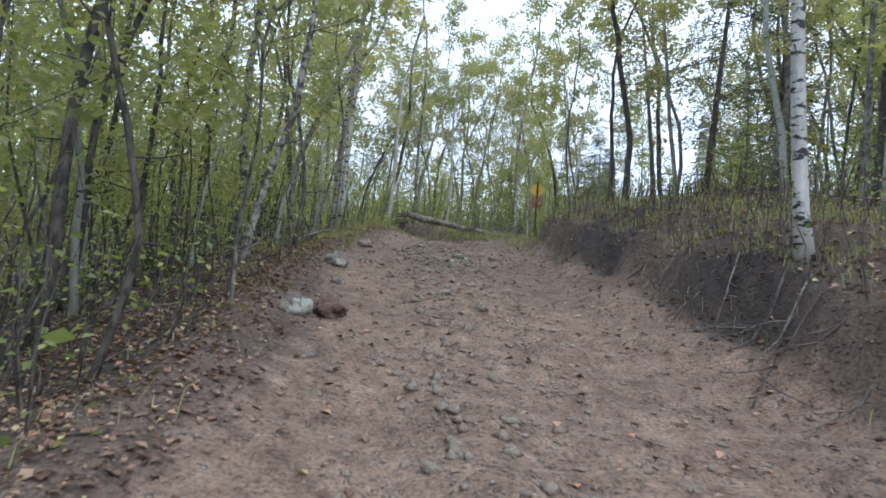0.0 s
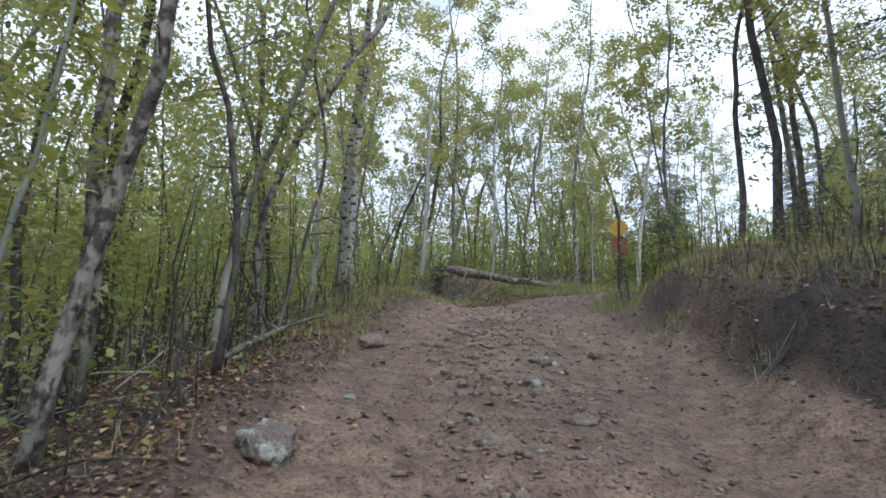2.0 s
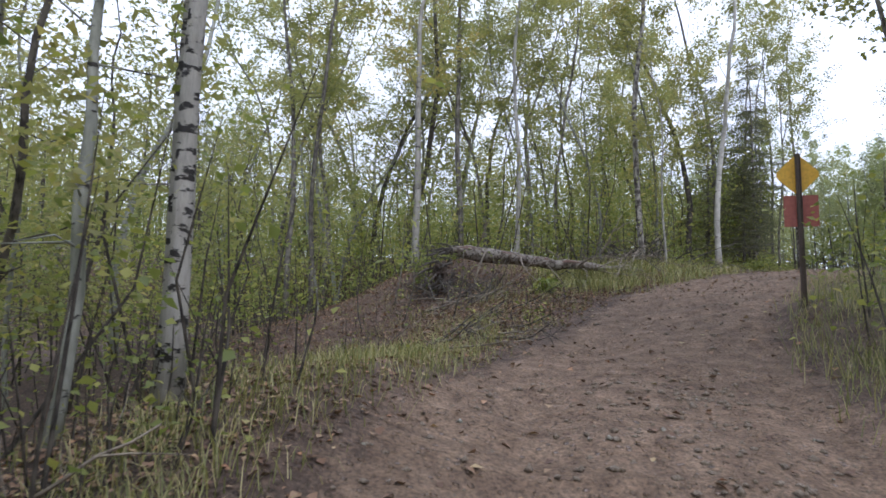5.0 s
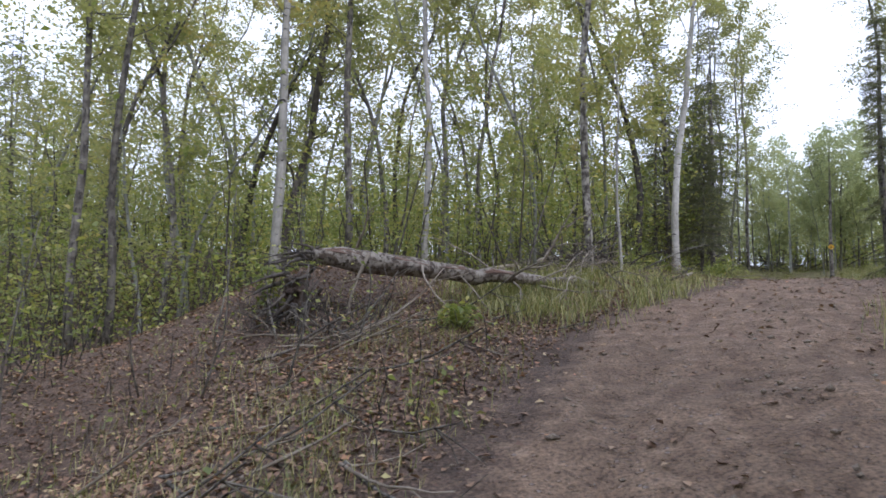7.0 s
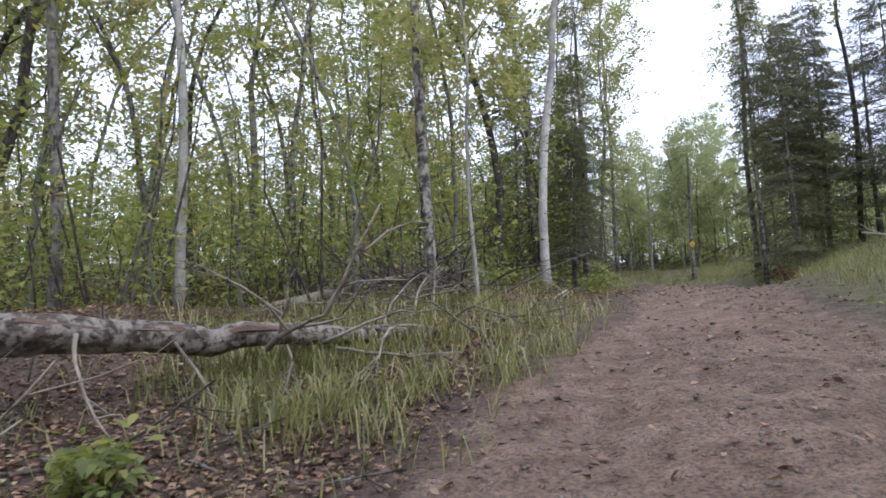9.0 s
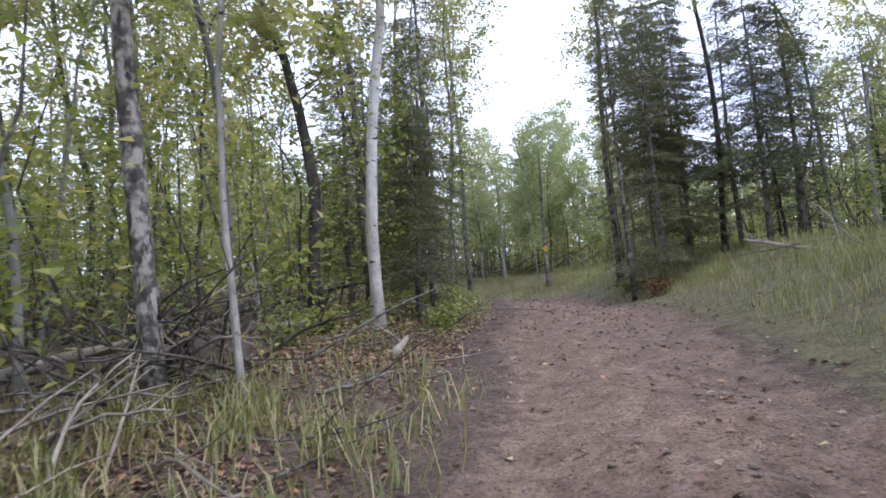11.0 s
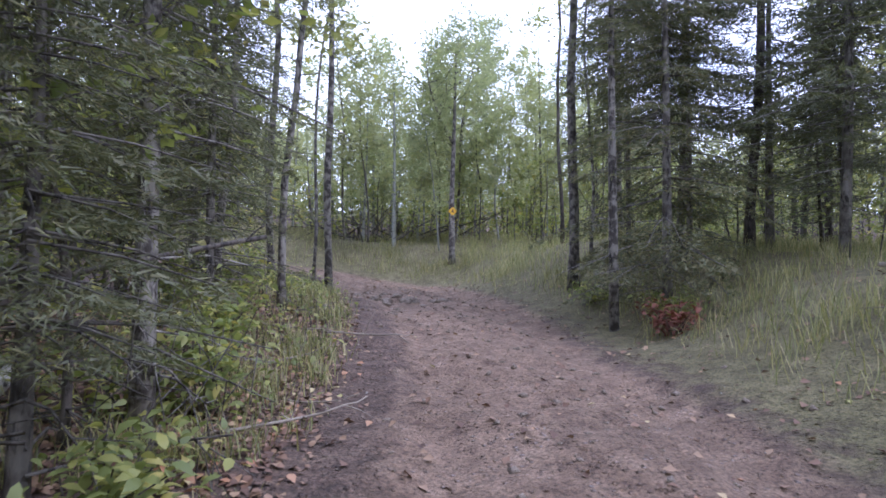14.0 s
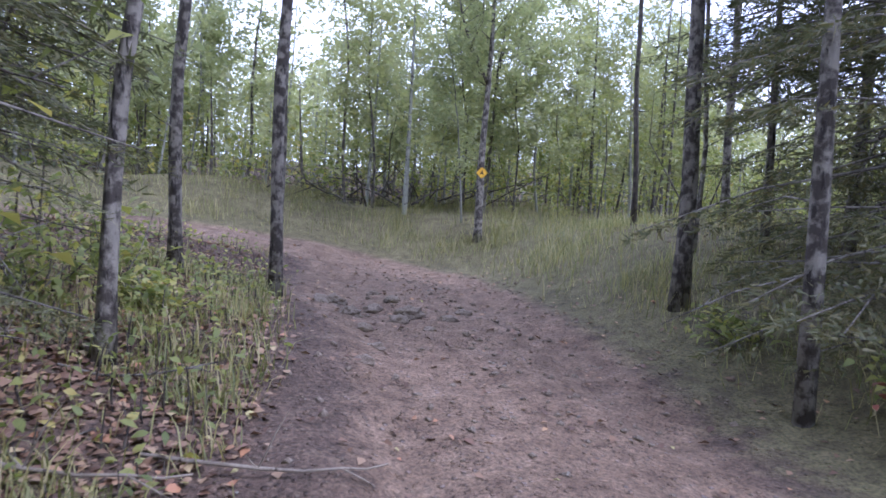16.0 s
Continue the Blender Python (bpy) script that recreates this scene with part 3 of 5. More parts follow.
# single trees that stand out: x, y, girth, height, lean east, lean north
LEFT_SLOPE = [(-2.99, 4.56, 0.115, 8, 0.1, 0.05), (-1.98, 3.4, 0.049, 5, 0.12, 0), (-3.22, 9.08, 0.139, 10, 0.1, 0), (-2.45, 9.59, 0.066, 8, 0.03, 0), (-2.65, 7.96, 0.107, 9, 0.06, 0.05),
    (-2.5, 11.14, 0.049, 6, 0.05, 0.03), (-3.33, 12.6, 0.123, 10, 0.079, 0.034), (-4.69, 11.79, 0.148, 11, 0.02, 0), (-4.46, 14.71, 0.131, 11, 0.023, 0.022), (-1.8, 5.04, 0.037, 4.5, 0.02, 0.05),
    (-3.77, 6.19, 0.09, 8, 0.12, 0), (-4.53, 10.36, 0.098, 9, 0.05, 0)]
for k, (x, y, g, h, a, b) in enumerate(LEFT_SLOPE):
    t = aspen(100 + k, h, g, LICHEN_BARK if k in (2, 4, 6) else GREY_BARK if k in (5, 9) else DARK_BARK, ASPEN_LEAF, 0.3, 0.95, 1800, 0.078, (a, b), 1.3, fork=0.4 if k % 3 == 0 else None)
    tagged(planted(t, x, y), "slender grey-barked aspen leaning over the trail from the slope", "tree", "aspens on the slope")

BIRCHES = [(-3, 15.89, 0.19, 12, 0.018, 0.012), (-2.79, 15.48, 0.133, 11, 0.037, 0.012), (2.75, 5.25, 0.14, 9, -0.07, 0)]
for k, (x, y, g, h, a, b) in enumerate(BIRCHES):
    t = aspen(130 + k, h, g, BIRCH_BARK, ASPEN_LEAF, 0.36, 1.25, 4200, 0.08, (a, b), 0.35, 26)
    tagged(planted(t, x, y), "white birch trunk with black cross scars beside the trail", "tree", "white birches")

WHITE = [(-2.59, 26.06, 0.171, 11, -0.02, 0.046), (-0.26, 27.65, 0.126, 11, -0.028, 0), (5.49, 30.46, 0.18, 12, 0.006, -0.02), (6.34, 39.16, 0.117, 10, -0.14, 0), (3.21, 27.27, 0.059, 7, -0.02, 0.005)]
for k, (x, y, g, h, a, b) in enumerate(WHITE):
    t = aspen(140 + k, h, g, WHITE_BARK, ASPEN_LEAF, 0.36, 1.3, 5400, 0.085, (a, b), 0.45, 24, snags=0)
    tagged(planted(t, x, y), "smooth white-barked aspen standing over leaf litter", "tree", "white aspens")

GREY = [(2.66, 27.32, 0.156, 13, -0.04, 0.03), (1.14, 31.86, 0.123, 12, 0, 0.036), (-5.2, 25.29, 0.131, 12, 0, 0), (-4.77, 25.49, 0.123, 12, 0.04, 0), (-1.73, 28.06, 0.164, 12, 0.05, 0),
    (-4.03, 33.32, 0.139, 11, 0.094, 0.03), (6.39, 32.94, 0.164, 12, -0.02, 0), (3, 16.61, 0.074, 8, -0.113, 0.054), (3.65, 18.53, 0.066, 8, -0.14, 0), (9.36, 35.6, 0.098, 9, 0.053, 0)]
for k, (x, y, g, h, a, b) in enumerate(GREY):
    t = aspen(160 + k, h, g, LICHEN_BARK if k in (0, 1, 9) else GREY_BARK, ASPEN_LEAF, 0.36, 1.25, 4300, 0.085, (a, b), 0.5, fork=0.5 if k % 4 == 1 else None)
    tagged(planted(t, x, y), "grey rough-barked aspen among the saplings", "tree", "grey aspens")

BEND = [(10.26, 38.12, 0.126, 11, 0.012, -0.007), (11.12, 37.92, 0.126, 12, 0.021, -0.016), (12.03, 40.4, 0.074, 10, 0, 0), (8.65, 35.67, 0.096, 10, 0.017, 0.014),
    (8.42, 36.91, 0.111, 11, 0.06, 0), (14.59, 35.93, 0.178, 12, -0.024, 0.02), (17.85, 39.22, 0.096, 11, 0, 0), (15.99, 36.78, 0.067, 8, 0, 0), (17.91, 37.57, 0.133, 11, 0, 0),
    (16.17, 33.79, 0.163, 12, 0.012, 0.016)]
for k, (x, y, g, h, a, b) in enumerate(BEND):
    t = aspen(180 + k, h, g, DARK_BARK if k in (6, 9) else LICHEN_BARK, ASPEN_LEAF, 0.5, 1.1, 2200, 0.085, (a, b), 0.45, snags=5)
    tagged(planted(t, x, y), "dark-trunked aspen beside the bend of the trail", "tree", "aspens at the bend")

mark_tree = aspen(199, 6.4, 0.19, LICHEN_BARK, PALE_HAZE_LEAF, 0.52, 1.35, 5200, 0.085, (0.01, 0.0), 0.15, 30, fork=0.55)
tagged(planted(mark_tree, 17.3, 42.8), "pale aspen at the clearing with a yellow trail marker nailed on", "tree")

SPRUCES = [(7.19, 32.24, 0.139, 7.2, 1.15), (6.7, 34.79, 0.131, 7.5, 1.7), (8.34, 34.73, 0.098, 6, 1.05), (7.92, 36.66, 0.131, 7.2, 1.6), (13.19, 34.01, 0.139, 8.5, 1.1),
    (14.08, 33.86, 0.156, 7.2, 1.85), (16.33, 31.8, 0.164, 7, 1.8), (15.9, 32.36, 0.164, 7.2, 2), (16.57, 35.24, 0.164, 7.5, 2), (12.26, 23.73, 0.164, 7, 1.9),
    (6.62, 31.53, 0.098, 3.4, 0.9), (8.77, 36.81, 0.115, 6, 1.4), (16.86, 33.82, 0.148, 7.5, 1.7), (15.93, 35.88, 0.098, 7.5, 1.9), (15.45, 34.41, 0.107, 7.5, 2),
    (8.5, 36.1, 0.098, 5.5, 1.2), (7.23, 35.52, 0.115, 5.5, 1.5)]
AIRY = (0, 1, 2, 3, 6, 10, 11, 12, 15, 16)
for k, (x, y, g, h, reach) in enumerate(SPRUCES):
    near = k in (0, 2, 4, 10)
    low = 0.45 if k == 4 else (0.2, 0.14, 0.12, 0.12)[k] if k < 4 else 0.06 if k in (5, 8) else 0.28 if k in (13, 14) else 0.2
    full = 1.9 if k in (0, 2) else 1.2 if near else 0.7 if k == 5 else 0.4 if k in AIRY else 0.6
    t = spruce(210 + k, h, g, low, reach, 20 if k in AIRY else 28, LICHEN_BARK if k in (0, 4) else GREY_BARK, full, 16 if k in AIRY else 4, 0.28 if k in (0, 2) else 0.45 if near else 0.85)
    tagged(planted(t, x, y, 40 * k), "dark green spruce with drooping boughs and bare lower stem", "tree", "spruces")

YOUNG = [(6.03, 31.94, 0.05, 5.5, -0.05, 0), (6.8, 32.14, 0.05, 5, 0.02, 0), (3.53, 31.7, 0.06, 6, 0, 0), (5.3, 33.14, 0.05, 5.5, 0, 0.03), (2.97, 32.66, 0.06, 6, 0.05, 0),
    (8.08, 35.57, 0.05, 4.5, 0, 0)]
for k, (x, y, g, h, a, b) in enumerate(YOUNG):
    t = aspen(240 + k, h, g, DARK_BARK, SHRUB_LEAF, 0.16, 0.8, 1300, 0.09, (a, b), 1.0)
    tagged(planted(t, x, y), "young broad-leaved tree with yellow-green leaves under the spruces", "tree", "young trees")

# ---------------------------------------------------------------- the woods: a few grown kinds, planted many times
KINDS = []
for k in range(7):
    r = np.random.RandomState(300 + k)
    KINDS.append(aspen(300 + k, r.uniform(8.5, 12), r.uniform(0.09, 0.16), (ASPEN_BARK, GREY_BARK, DARK_BARK)[k % 3], ASPEN_LEAF, r.uniform(0.2, 0.34), 1.25, 3800, 0.094, (r.uniform(-0.06, 0.06), r.uniform(-0.06, 0.06)), 1.0, 24, 4, 0.45 if k % 3 == 1 else None, True))
THIN = [aspen(320 + k, 5.5 + 0.5 * k, 0.05 + 0.006 * k, (GREY_BARK, DARK_BARK, ASPEN_BARK)[k % 3], ASPEN_LEAF, 0.16, 0.8, 1850, 0.086, (0.04 * (k % 3 - 1), 0.0), 0.9, 18, 4, None, True) for k in range(6)]
PALE = [aspen(340 + k, 5.2 + 0.5 * k, 0.055 + 0.007 * k, ASPEN_BARK if k % 2 else GREY_BARK, PALE_HAZE_LEAF, 0.26, 0.95, 2700, 0.116, (0.03 * (k % 3 - 1), 0.0), 0.6, 20, 4, None, True) for k in range(5)]
CONES = [spruce(360 + k, 6.2 + 0.7 * k, 0.14, 0.16, 1.5, 19, None, 0.24, 8) for k in range(3)]
for t in KINDS:
    tagged(t, "aspen with thin pale trunk and loose green crown in the woods", "tree", "aspens of the woods")
for t in THIN:
    tagged(t, "thin young aspen with leaves down to the undergrowth", "tree", "young aspens")
for t in PALE:
    tagged(t, "pale slim aspen at the edge of the clearing", "tree", "aspens round the clearing")
for t in CONES:
    tagged(t, "dark spruce standing between the aspens", "tree", "spruces of the woods")
TAKEN = [(r[0], r[1]) for rows in (LEFT_SLOPE, BIRCHES, WHITE, GREY, BEND, SPRUCES, YOUNG) for r in rows] + [(17.3, 42.8)]
FIRST_USED = set()


def scatter(kinds, count, box, clear, gap, seed, low=0.8, high=1.2, tilt=5.5, accept=None):
    """Plants count trees of these kinds in a box, clear metres off the trail and gap metres apart."""
    r, left, tries = np.random.RandomState(seed), count, 0
    while left and tries < count * 40:
        tries += 1
        x, y = r.uniform(box[0], box[1]), r.uniform(box[2], box[3])
        off, _, _ = station(np.array([x]), np.array([y]))
        lim = clear[0] if off[0] < 0 else clear[1]
        if abs(off[0]) < lim or (accept and not accept(x, y, off[0])):
            continue
        if -5.2 < x < 3.2 and 16.2 < y < 26.4 and off[0] < 0:
            continue
        if any((x - a) ** 2 + (y - b) ** 2 < gap * gap for a, b in TAKEN):
            continue
        k = r.randint(len(kinds))
        args = (r.uniform(0, 360), r.uniform(low, high), (r.uniform(-tilt, tilt), r.uniform(-tilt, tilt)))
        if kinds[k].name not in FIRST_USED:
            FIRST_USED.add(kinds[k].name)
            kinds[k].matrix_basis = pose(x, y, ground_at(x, y), *args[2], args[0])
        else:
            planted_copy(kinds[k], x, y, *args)
        TAKEN.append((x, y))
        left -= 1


scatter(THIN, 46, (-8, -2, -1, 21.3), (2.7, 3.5), 0.5, 1)
scatter(KINDS, 15, (-12, -3, -1, 23.46), (3.6, 4), 1.1, 2)
scatter(KINDS, 28, (3, 11, 3.19, 19.3), (3, 3.3), 1.0, 3)
scatter(CONES, 5, (4.5, 10, 5, 17), (3, 3.8), 1.2, 13)
scatter(THIN, 16, (3, 11, 2.12, 25.92), (3, 4.4), 0.9, 4)
scatter(KINDS, 29, (-10, 6, 27.67, 39.85), (3.4, 4), 1.1, 5, 0.9, 1.3)
scatter(KINDS, 15, (17, 27, 27.2, 36.67), (3, 5.5), 1.1, 11)
scatter(CONES, 11, (16.5, 26, 23, 35.9), (3, 6.5), 1.4, 12)
scatter(THIN, 26, (-9, 8, 26.56, 39.85), (3.2, 4), 0.7, 6)
scatter(KINDS, 26, (8, 25, 12.7, 35.07), (3, 6.8), 1.2, 7)
scatter(CONES, 12, (10, 28, 14.8, 35.07), (3, 8.0), 1.8, 8)
scatter(CONES, 6, (-12, 8, 30.85, 43.38), (3.5, 8.0), 1.6, 9)
scatter(CONES, 9, (15.5, 24, 24, 34), (3, 5.6), 1.0, 14, 0.45, 0.75)
scatter(PALE, 44, (6, 30, 43.84, 50.95), (3.4, 4.0), 0.6, 10)


# ---------------------------------------------------------------- woods further off, too many to count
def woods(name, label, count, box, inner, gap_off, leaf, bark, seed, height=(5, 10.5), leaves=420, size=0.26, first=0.22, accept=None):
    """A stand of trees as one mesh: thin stems and crowns of leaf clumps, outside the inner box."""
    r = np.random.RandomState(seed)
    sv, sf, lc, ls, k, done, tries = [], [], [], [], 0, 0, 0
    while done < count and tries < count * 30:
        tries += 1
        x, y = r.uniform(box[0], box[1]), r.uniform(box[2], box[3])
        if inner and inner[0] < x < inner[1] and inner[2] < y < inner[3]:
            continue
        off = station(np.array([x]), np.array([y]))[0][0]
        if abs(off) < gap_off or (accept and not accept(x, y)):
            continue
        done += 1
        h, g, z = r.uniform(*height), r.uniform(0.06, 0.16), ground_at(x, y)
        lean = r.normal(size=2) * 0.04 * h
        ts = np.linspace(0, 1, 5)[:, None]
        stem = np.array([x, y, z - 0.2]) + ts * np.array([lean[0], lean[1], h]) + np.sin(ts * 3 + r.uniform(0, 6)) * np.array([0.12, 0.1, 0])
        v, f = tube(stem, g / 2 * (1.05 - ts[:, 0]), 5, cap=False)
        sv += v
        sf += [tuple(i + k for i in q) for q in triangles(f)]
        k += len(v)
        m = int(leaves * h / 10)
        u = first + (1 - first) * r.beta(1.3, 1.1, m)
        n_p = 24
        pu = first + (1 - first) * r.uniform(0, 1, n_p)
        pc = np.stack([np.interp(pu, ts[:, 0], stem[:, c]) for c in range(3)], 1)
        pc[:, :2] += r.normal(size=(n_p, 2)) * (0.2 + 0.55 * np.sin(np.pi * np.clip((pu - first) / (1 - first), 0, 1)) ** 0.8)[:, None]
        c = pc[r.randint(n_p, size=m)] + r.normal(size=(m, 3)) * 0.21
        lc.append(c)
        ls.append(size * r.uniform(0.6, 1.2, m))
    ob = new(name, tri_mesh(name, [(sv, sf, bark), (*leaf_cloud(np.concatenate(lc), np.concatenate(ls), r, 0.35, 1.1, 0.0, True), leaf)]))
    return tagged(ob, label, "trees", "", "stuff")


woods("far_woods", "dense green aspen woods on the falling slope", 140, (-34, -8, -14, 45.25), (-11, 40, -20, 58.75), 5, ASPEN_LEAF, DARK_BARK, 21, leaves=560, size=0.17)
woods("far_woods", "dense aspen woods behind the fallen log", 140, (-30, 10, 35.07, 64.6), (-8, 60, 21.3, 40.67), 4, ASPEN_LEAF, GREY_BARK, 22, leaves=800, size=0.17)
woods("far_woods", "pale slim aspens closing the clearing", 230, (4, 60, 44.31, 66.55), None, 4, PALE_HAZE_LEAF, ASPEN_BARK, 23, (4.2, 7.0), 1150, 0.175, 0.2)
woods("far_woods", "mixed woods beyond the grassy verge", 220, (15, 52, -12, 45.25), (0, 21, 10.6, 45.25), 8.5, ASPEN_LEAF, GREY_BARK, 24, leaves=560, size=0.21)
woods("far_woods", "aspen woods on the bank above the trail", 60, (4.5, 20, -16, 17.2), None, 4.5, ASPEN_LEAF, GREY_BARK, 25, (6, 9), leaves=420, size=0.17)
woods("far_woods", "aspen woods down the trail", 90, (-24, 24, -34, -8), None, 2.8, ASPEN_LEAF, GREY_BARK, 26, leaves=300, size=0.3)


woods("distant_woods", "low green wall of woods all round the distance", 340, (-70, 90, -60, 98), (-30, 50, -30, 64.6), 6, ASPEN_LEAF, GREY_BARK, 27, (5.5, 8.5), 190, 0.7, 0.02)
woods("distant_woods", "thick young growth between the far trunks", 150, (-32, 54, -26, 66.55), (-10, 24, -8, 45.72), 7, SHRUB_LEAF, GREY_BARK, 28, (2.2, 4.5), 650, 0.22, 0.03)

woods("distant_woods", "young leafy growth on the rise behind the clearing", 190, (-34, 16, 44.31, 74.35), None, 4, PALE_HAZE_LEAF, GREY_BARK, 29, (2.5, 6.5), 620, 0.21, 0.04)

# ---------------------------------------------------------------- undergrowth
def undergrowth(name, label, count, box, clear, leaf, seed, height=(0.5, 2.4), leaves=60, size=0.085, accept=None, wide=0.42, low=0.2, spare=True, plain=False, fine=False):
    """Saplings and brush as one mesh: thin stems with leaves from the ground up."""
    r = np.random.RandomState(seed)
    x, y = r.uniform(box[0], box[1], count * 4), r.uniform(box[2], box[3], count * 4)
    off, _, _ = station(x, y)
    ok = ((off < -clear[0]) | (off > clear[1]))
    if spare:
        ok &= ~((x > -4.8) & (x < 3.2) & (y > 16.2) & (y < 26.4) & (off < 0))
    if accept:
        ok &= accept(x, y, off)
    x, y = x[ok][:count], y[ok][:count]
    z = land(x, y)
    sv, sf, lc, ls, k = [], [], [], [], 0
    for a, b, c in zip(x, y, z):
        h = r.uniform(*height)
        tip = np.array([a + r.normal() * 0.14 * h, b + r.normal() * 0.14 * h, c + h])
        root = np.array([a, b, c - 0.05])
        mid = (root + tip) / 2 + r.normal(size=3) * 0.09 * h
        v, f = tube([root, mid, tip], [0.006 + 0.005 * h, 0.005 + 0.003 * h, 0.002], 3, cap=False)
        sv += v
        sf += [tuple(i + k for i in q) for q in triangles(f)]
        k += len(v)
        m = max(6, int(leaves * h / 1.5))
        u = r.uniform(low, 1.05, m)[:, None]
        lc.append(root + (tip - root) * u + r.normal(size=(m, 3)) * np.array([wide, wide, 0.2]) * (0.35 + 0.3 * h))
        ls.append(size * r.uniform(0.6, 1.3, m))
    ob = new(name, tri_mesh(name, [(sv, sf, DARK_BARK), (*leaf_cloud(np.concatenate(lc), np.concatenate(ls), r, 0.5, 1.1 if plain else 0.55 if fine else 0.75, 0.0, plain, fine), leaf)]))
    return tagged(ob, label, "undergrowth", "", "stuff")


undergrowth("undergrowth", "leafy brush and saplings on the slope below the trail", 340, (-14, -2, -2, 23.46), (3.2, 90), SHRUB_LEAF, 31, (1.2, 4.0), 85, 0.08, None, 0.42, 0.35)
undergrowth("undergrowth", "brush and saplings under the aspens past the log", 600, (-14, 12, 25.92, 45.25), (3.3, 90), SHRUB_LEAF, 32, (0.6, 3.4), 105, 0.1, plain=True)
undergrowth("undergrowth", "brush under the trees on the bank and verge", 560, (3, 30, 0, 45.25), (90, 5.2), SHRUB_LEAF, 33, (0.4, 3.2), 95, 0.095, plain=True)
undergrowth("undergrowth", "dark brush at the far edge of the clearing", 520, (-16, 44, 43.84, 58.75), (4, 4), SHRUB_LEAF, 34, (0.6, 2.8), 70, 0.15, plain=True)
undergrowth("undergrowth", "broad green plants among the leaves at the bend", 200, (7.5, 12.5, 33.82, 39.03), (1.7, 90), SHRUB_LEAF, 57, (0.05, 0.24), 36, 0.055, lambda x, y, o: o > -3.6, 0.32, fine=True)
undergrowth("undergrowth", "low broad-leaved plants beside the trail", 640, (2, 12, 29.07, 41.5), (1.75, 90), SHRUB_LEAF, 35, (0.05, 0.22), 40, 0.06, lambda x, y, o: o > -4.0, 0.3, fine=True)
undergrowth("undergrowth", "small weeds in the leaf litter by the fallen log", 90, (-5, 4, 17.2, 28.13), (1.7, 90), SHRUB_LEAF, 38, (0.06, 0.3), 40, 0.055, None, 0.3, 0.2, False)
undergrowth("undergrowth", "thin bare saplings and weeds along the foot of the slope", 170, (-5, -1, -1, 17.2), (2.0, 90), SHRUB_LEAF, 36, (0.3, 1.9), 16, 0.055, None, 0.42, 0.3)


# ---------------------------------------------------------------- grass, fallen leaves, gravel
def grass(name, label, count, chance, box, seed, tall=(0.1, 0.34), wide=1.0):
    """Bent blades of grass, rooted where chance() allows."""
    r = np.random.RandomState(seed)
    x, y = r.uniform(box[0], box[1], count * 11), r.uniform(box[2], box[3], count * 11)
    tuft = 0.55 + 0.32 * waves(3 * x, 3 * y, seed + 1) + 0.3 * waves(8 * x, 8 * y, seed + 2)
    off, _, i = station(x, y)
    ok = r.uniform(size=len(x)) < chance(x, y, off, LINE[i, 1]) * np.clip(tuft, 0.16, 1) ** 2.2
    x, y = x[ok][:count], y[ok][:count]
    n = len(x)
    root = np.stack([x, y, land(x, y) - 0.01], 1)
    h, a = r.uniform(*tall, n), r.uniform(0, 6.28, n)
    d = np.stack([np.cos(a), np.sin(a), 0 * a], 1)
    s = np.stack([-np.sin(a), np.cos(a), 0 * a], 1) * wide * (0.0018 + 0.0065 * h)[:, None]
    b = r.uniform(0.3, 1.15, n)
    mid = root + d * (h * b * 0.35)[:, None] + np.array([0, 0, 1]) * (h * 0.6)[:, None]
    tip = root + d * (h * b)[:, None] + np.array([0, 0, 1]) * (h * (1 - 0.25 * b))[:, None]
    v = np.stack([root - s, root + s, mid + s * 0.8, mid - s * 0.8, tip], 1).reshape(-1, 3)
    k = np.arange(n)[:, None] * 5
    ob = new(name, tri_mesh(name, [(v, np.concatenate([k + [0, 1, 2], k + [0, 2, 3], k + [3, 2, 4]]), GRASS)]))
    return tagged(ob, label, "grass", "", "stuff")


grass("grass", "uncut yellow-green grass of the clearing and verge", 58000, lambda x, y, o, s: step(1.5, 2.4, o) * (1 - step(7, 10, o)) * step(18.3, 24.64, s), (2, 30, 14.8, 47.12), 41, (0.08, 0.38))
grass("grass", "grass tufts along the edge of the trail", 22000, lambda x, y, o, s: 0.6 * (step(1.4, 1.8, -o) * (1 - step(2.3, 3.4, -o)) * (1 - step(16, 18.3, s) * (1 - step(30, 33.4, s)))) * step(11.65, 17.2, s), (-5, 14, 10.6, 46.19), 42, (0.06, 0.24))
grass("grass", "dry grass on the shoulders of the climb", 20000, lambda x, y, o, s: step(1.5, 2.0, np.abs(o)) * (1 - step(2.6, 4.0, np.abs(o))) * (0.1 + 0.9 * step(9.55, 13.75, s)) * (1 - step(18.3, 21.3, s)), (-6, 6, 1.06, 21.3), 43, (0.05, 0.22))
grass("grass", "tall grass round the end of the fallen log", 21000, lambda x, y, o, s: np.maximum(np.exp(-((x - 1.4) ** 2 + (y - 25.1) ** 2) / 1.5), 0.5 * np.exp(-((x - 2.9) ** 2 + (y - 27.0) ** 2) / 1.6)) * (o < -1.2), (-2, 6, 21.3, 30.85), 44, (0.08, 0.36), 1.5)
grass("grass", "yellow dry grass fringe along the shoulder of the climb", 4500, lambda x, y, o, s: step(1.35, 1.7, -o) * (1 - step(2.0, 2.6, -o)) * step(9.03, 12.7, s) * (1 - step(16, 18.3, s)), (-4, 0, 3.19, 18.3), 50, (0.06, 0.22))
grass("grass", "yellow-green grass tufts on the verge at the bend", 7000, lambda x, y, o, s: step(1.45, 1.8, -o) * (1 - step(2.6, 3.8, -o)), (6, 12.5, 31.71, 39.03), 58, (0.07, 0.26), 1.25)
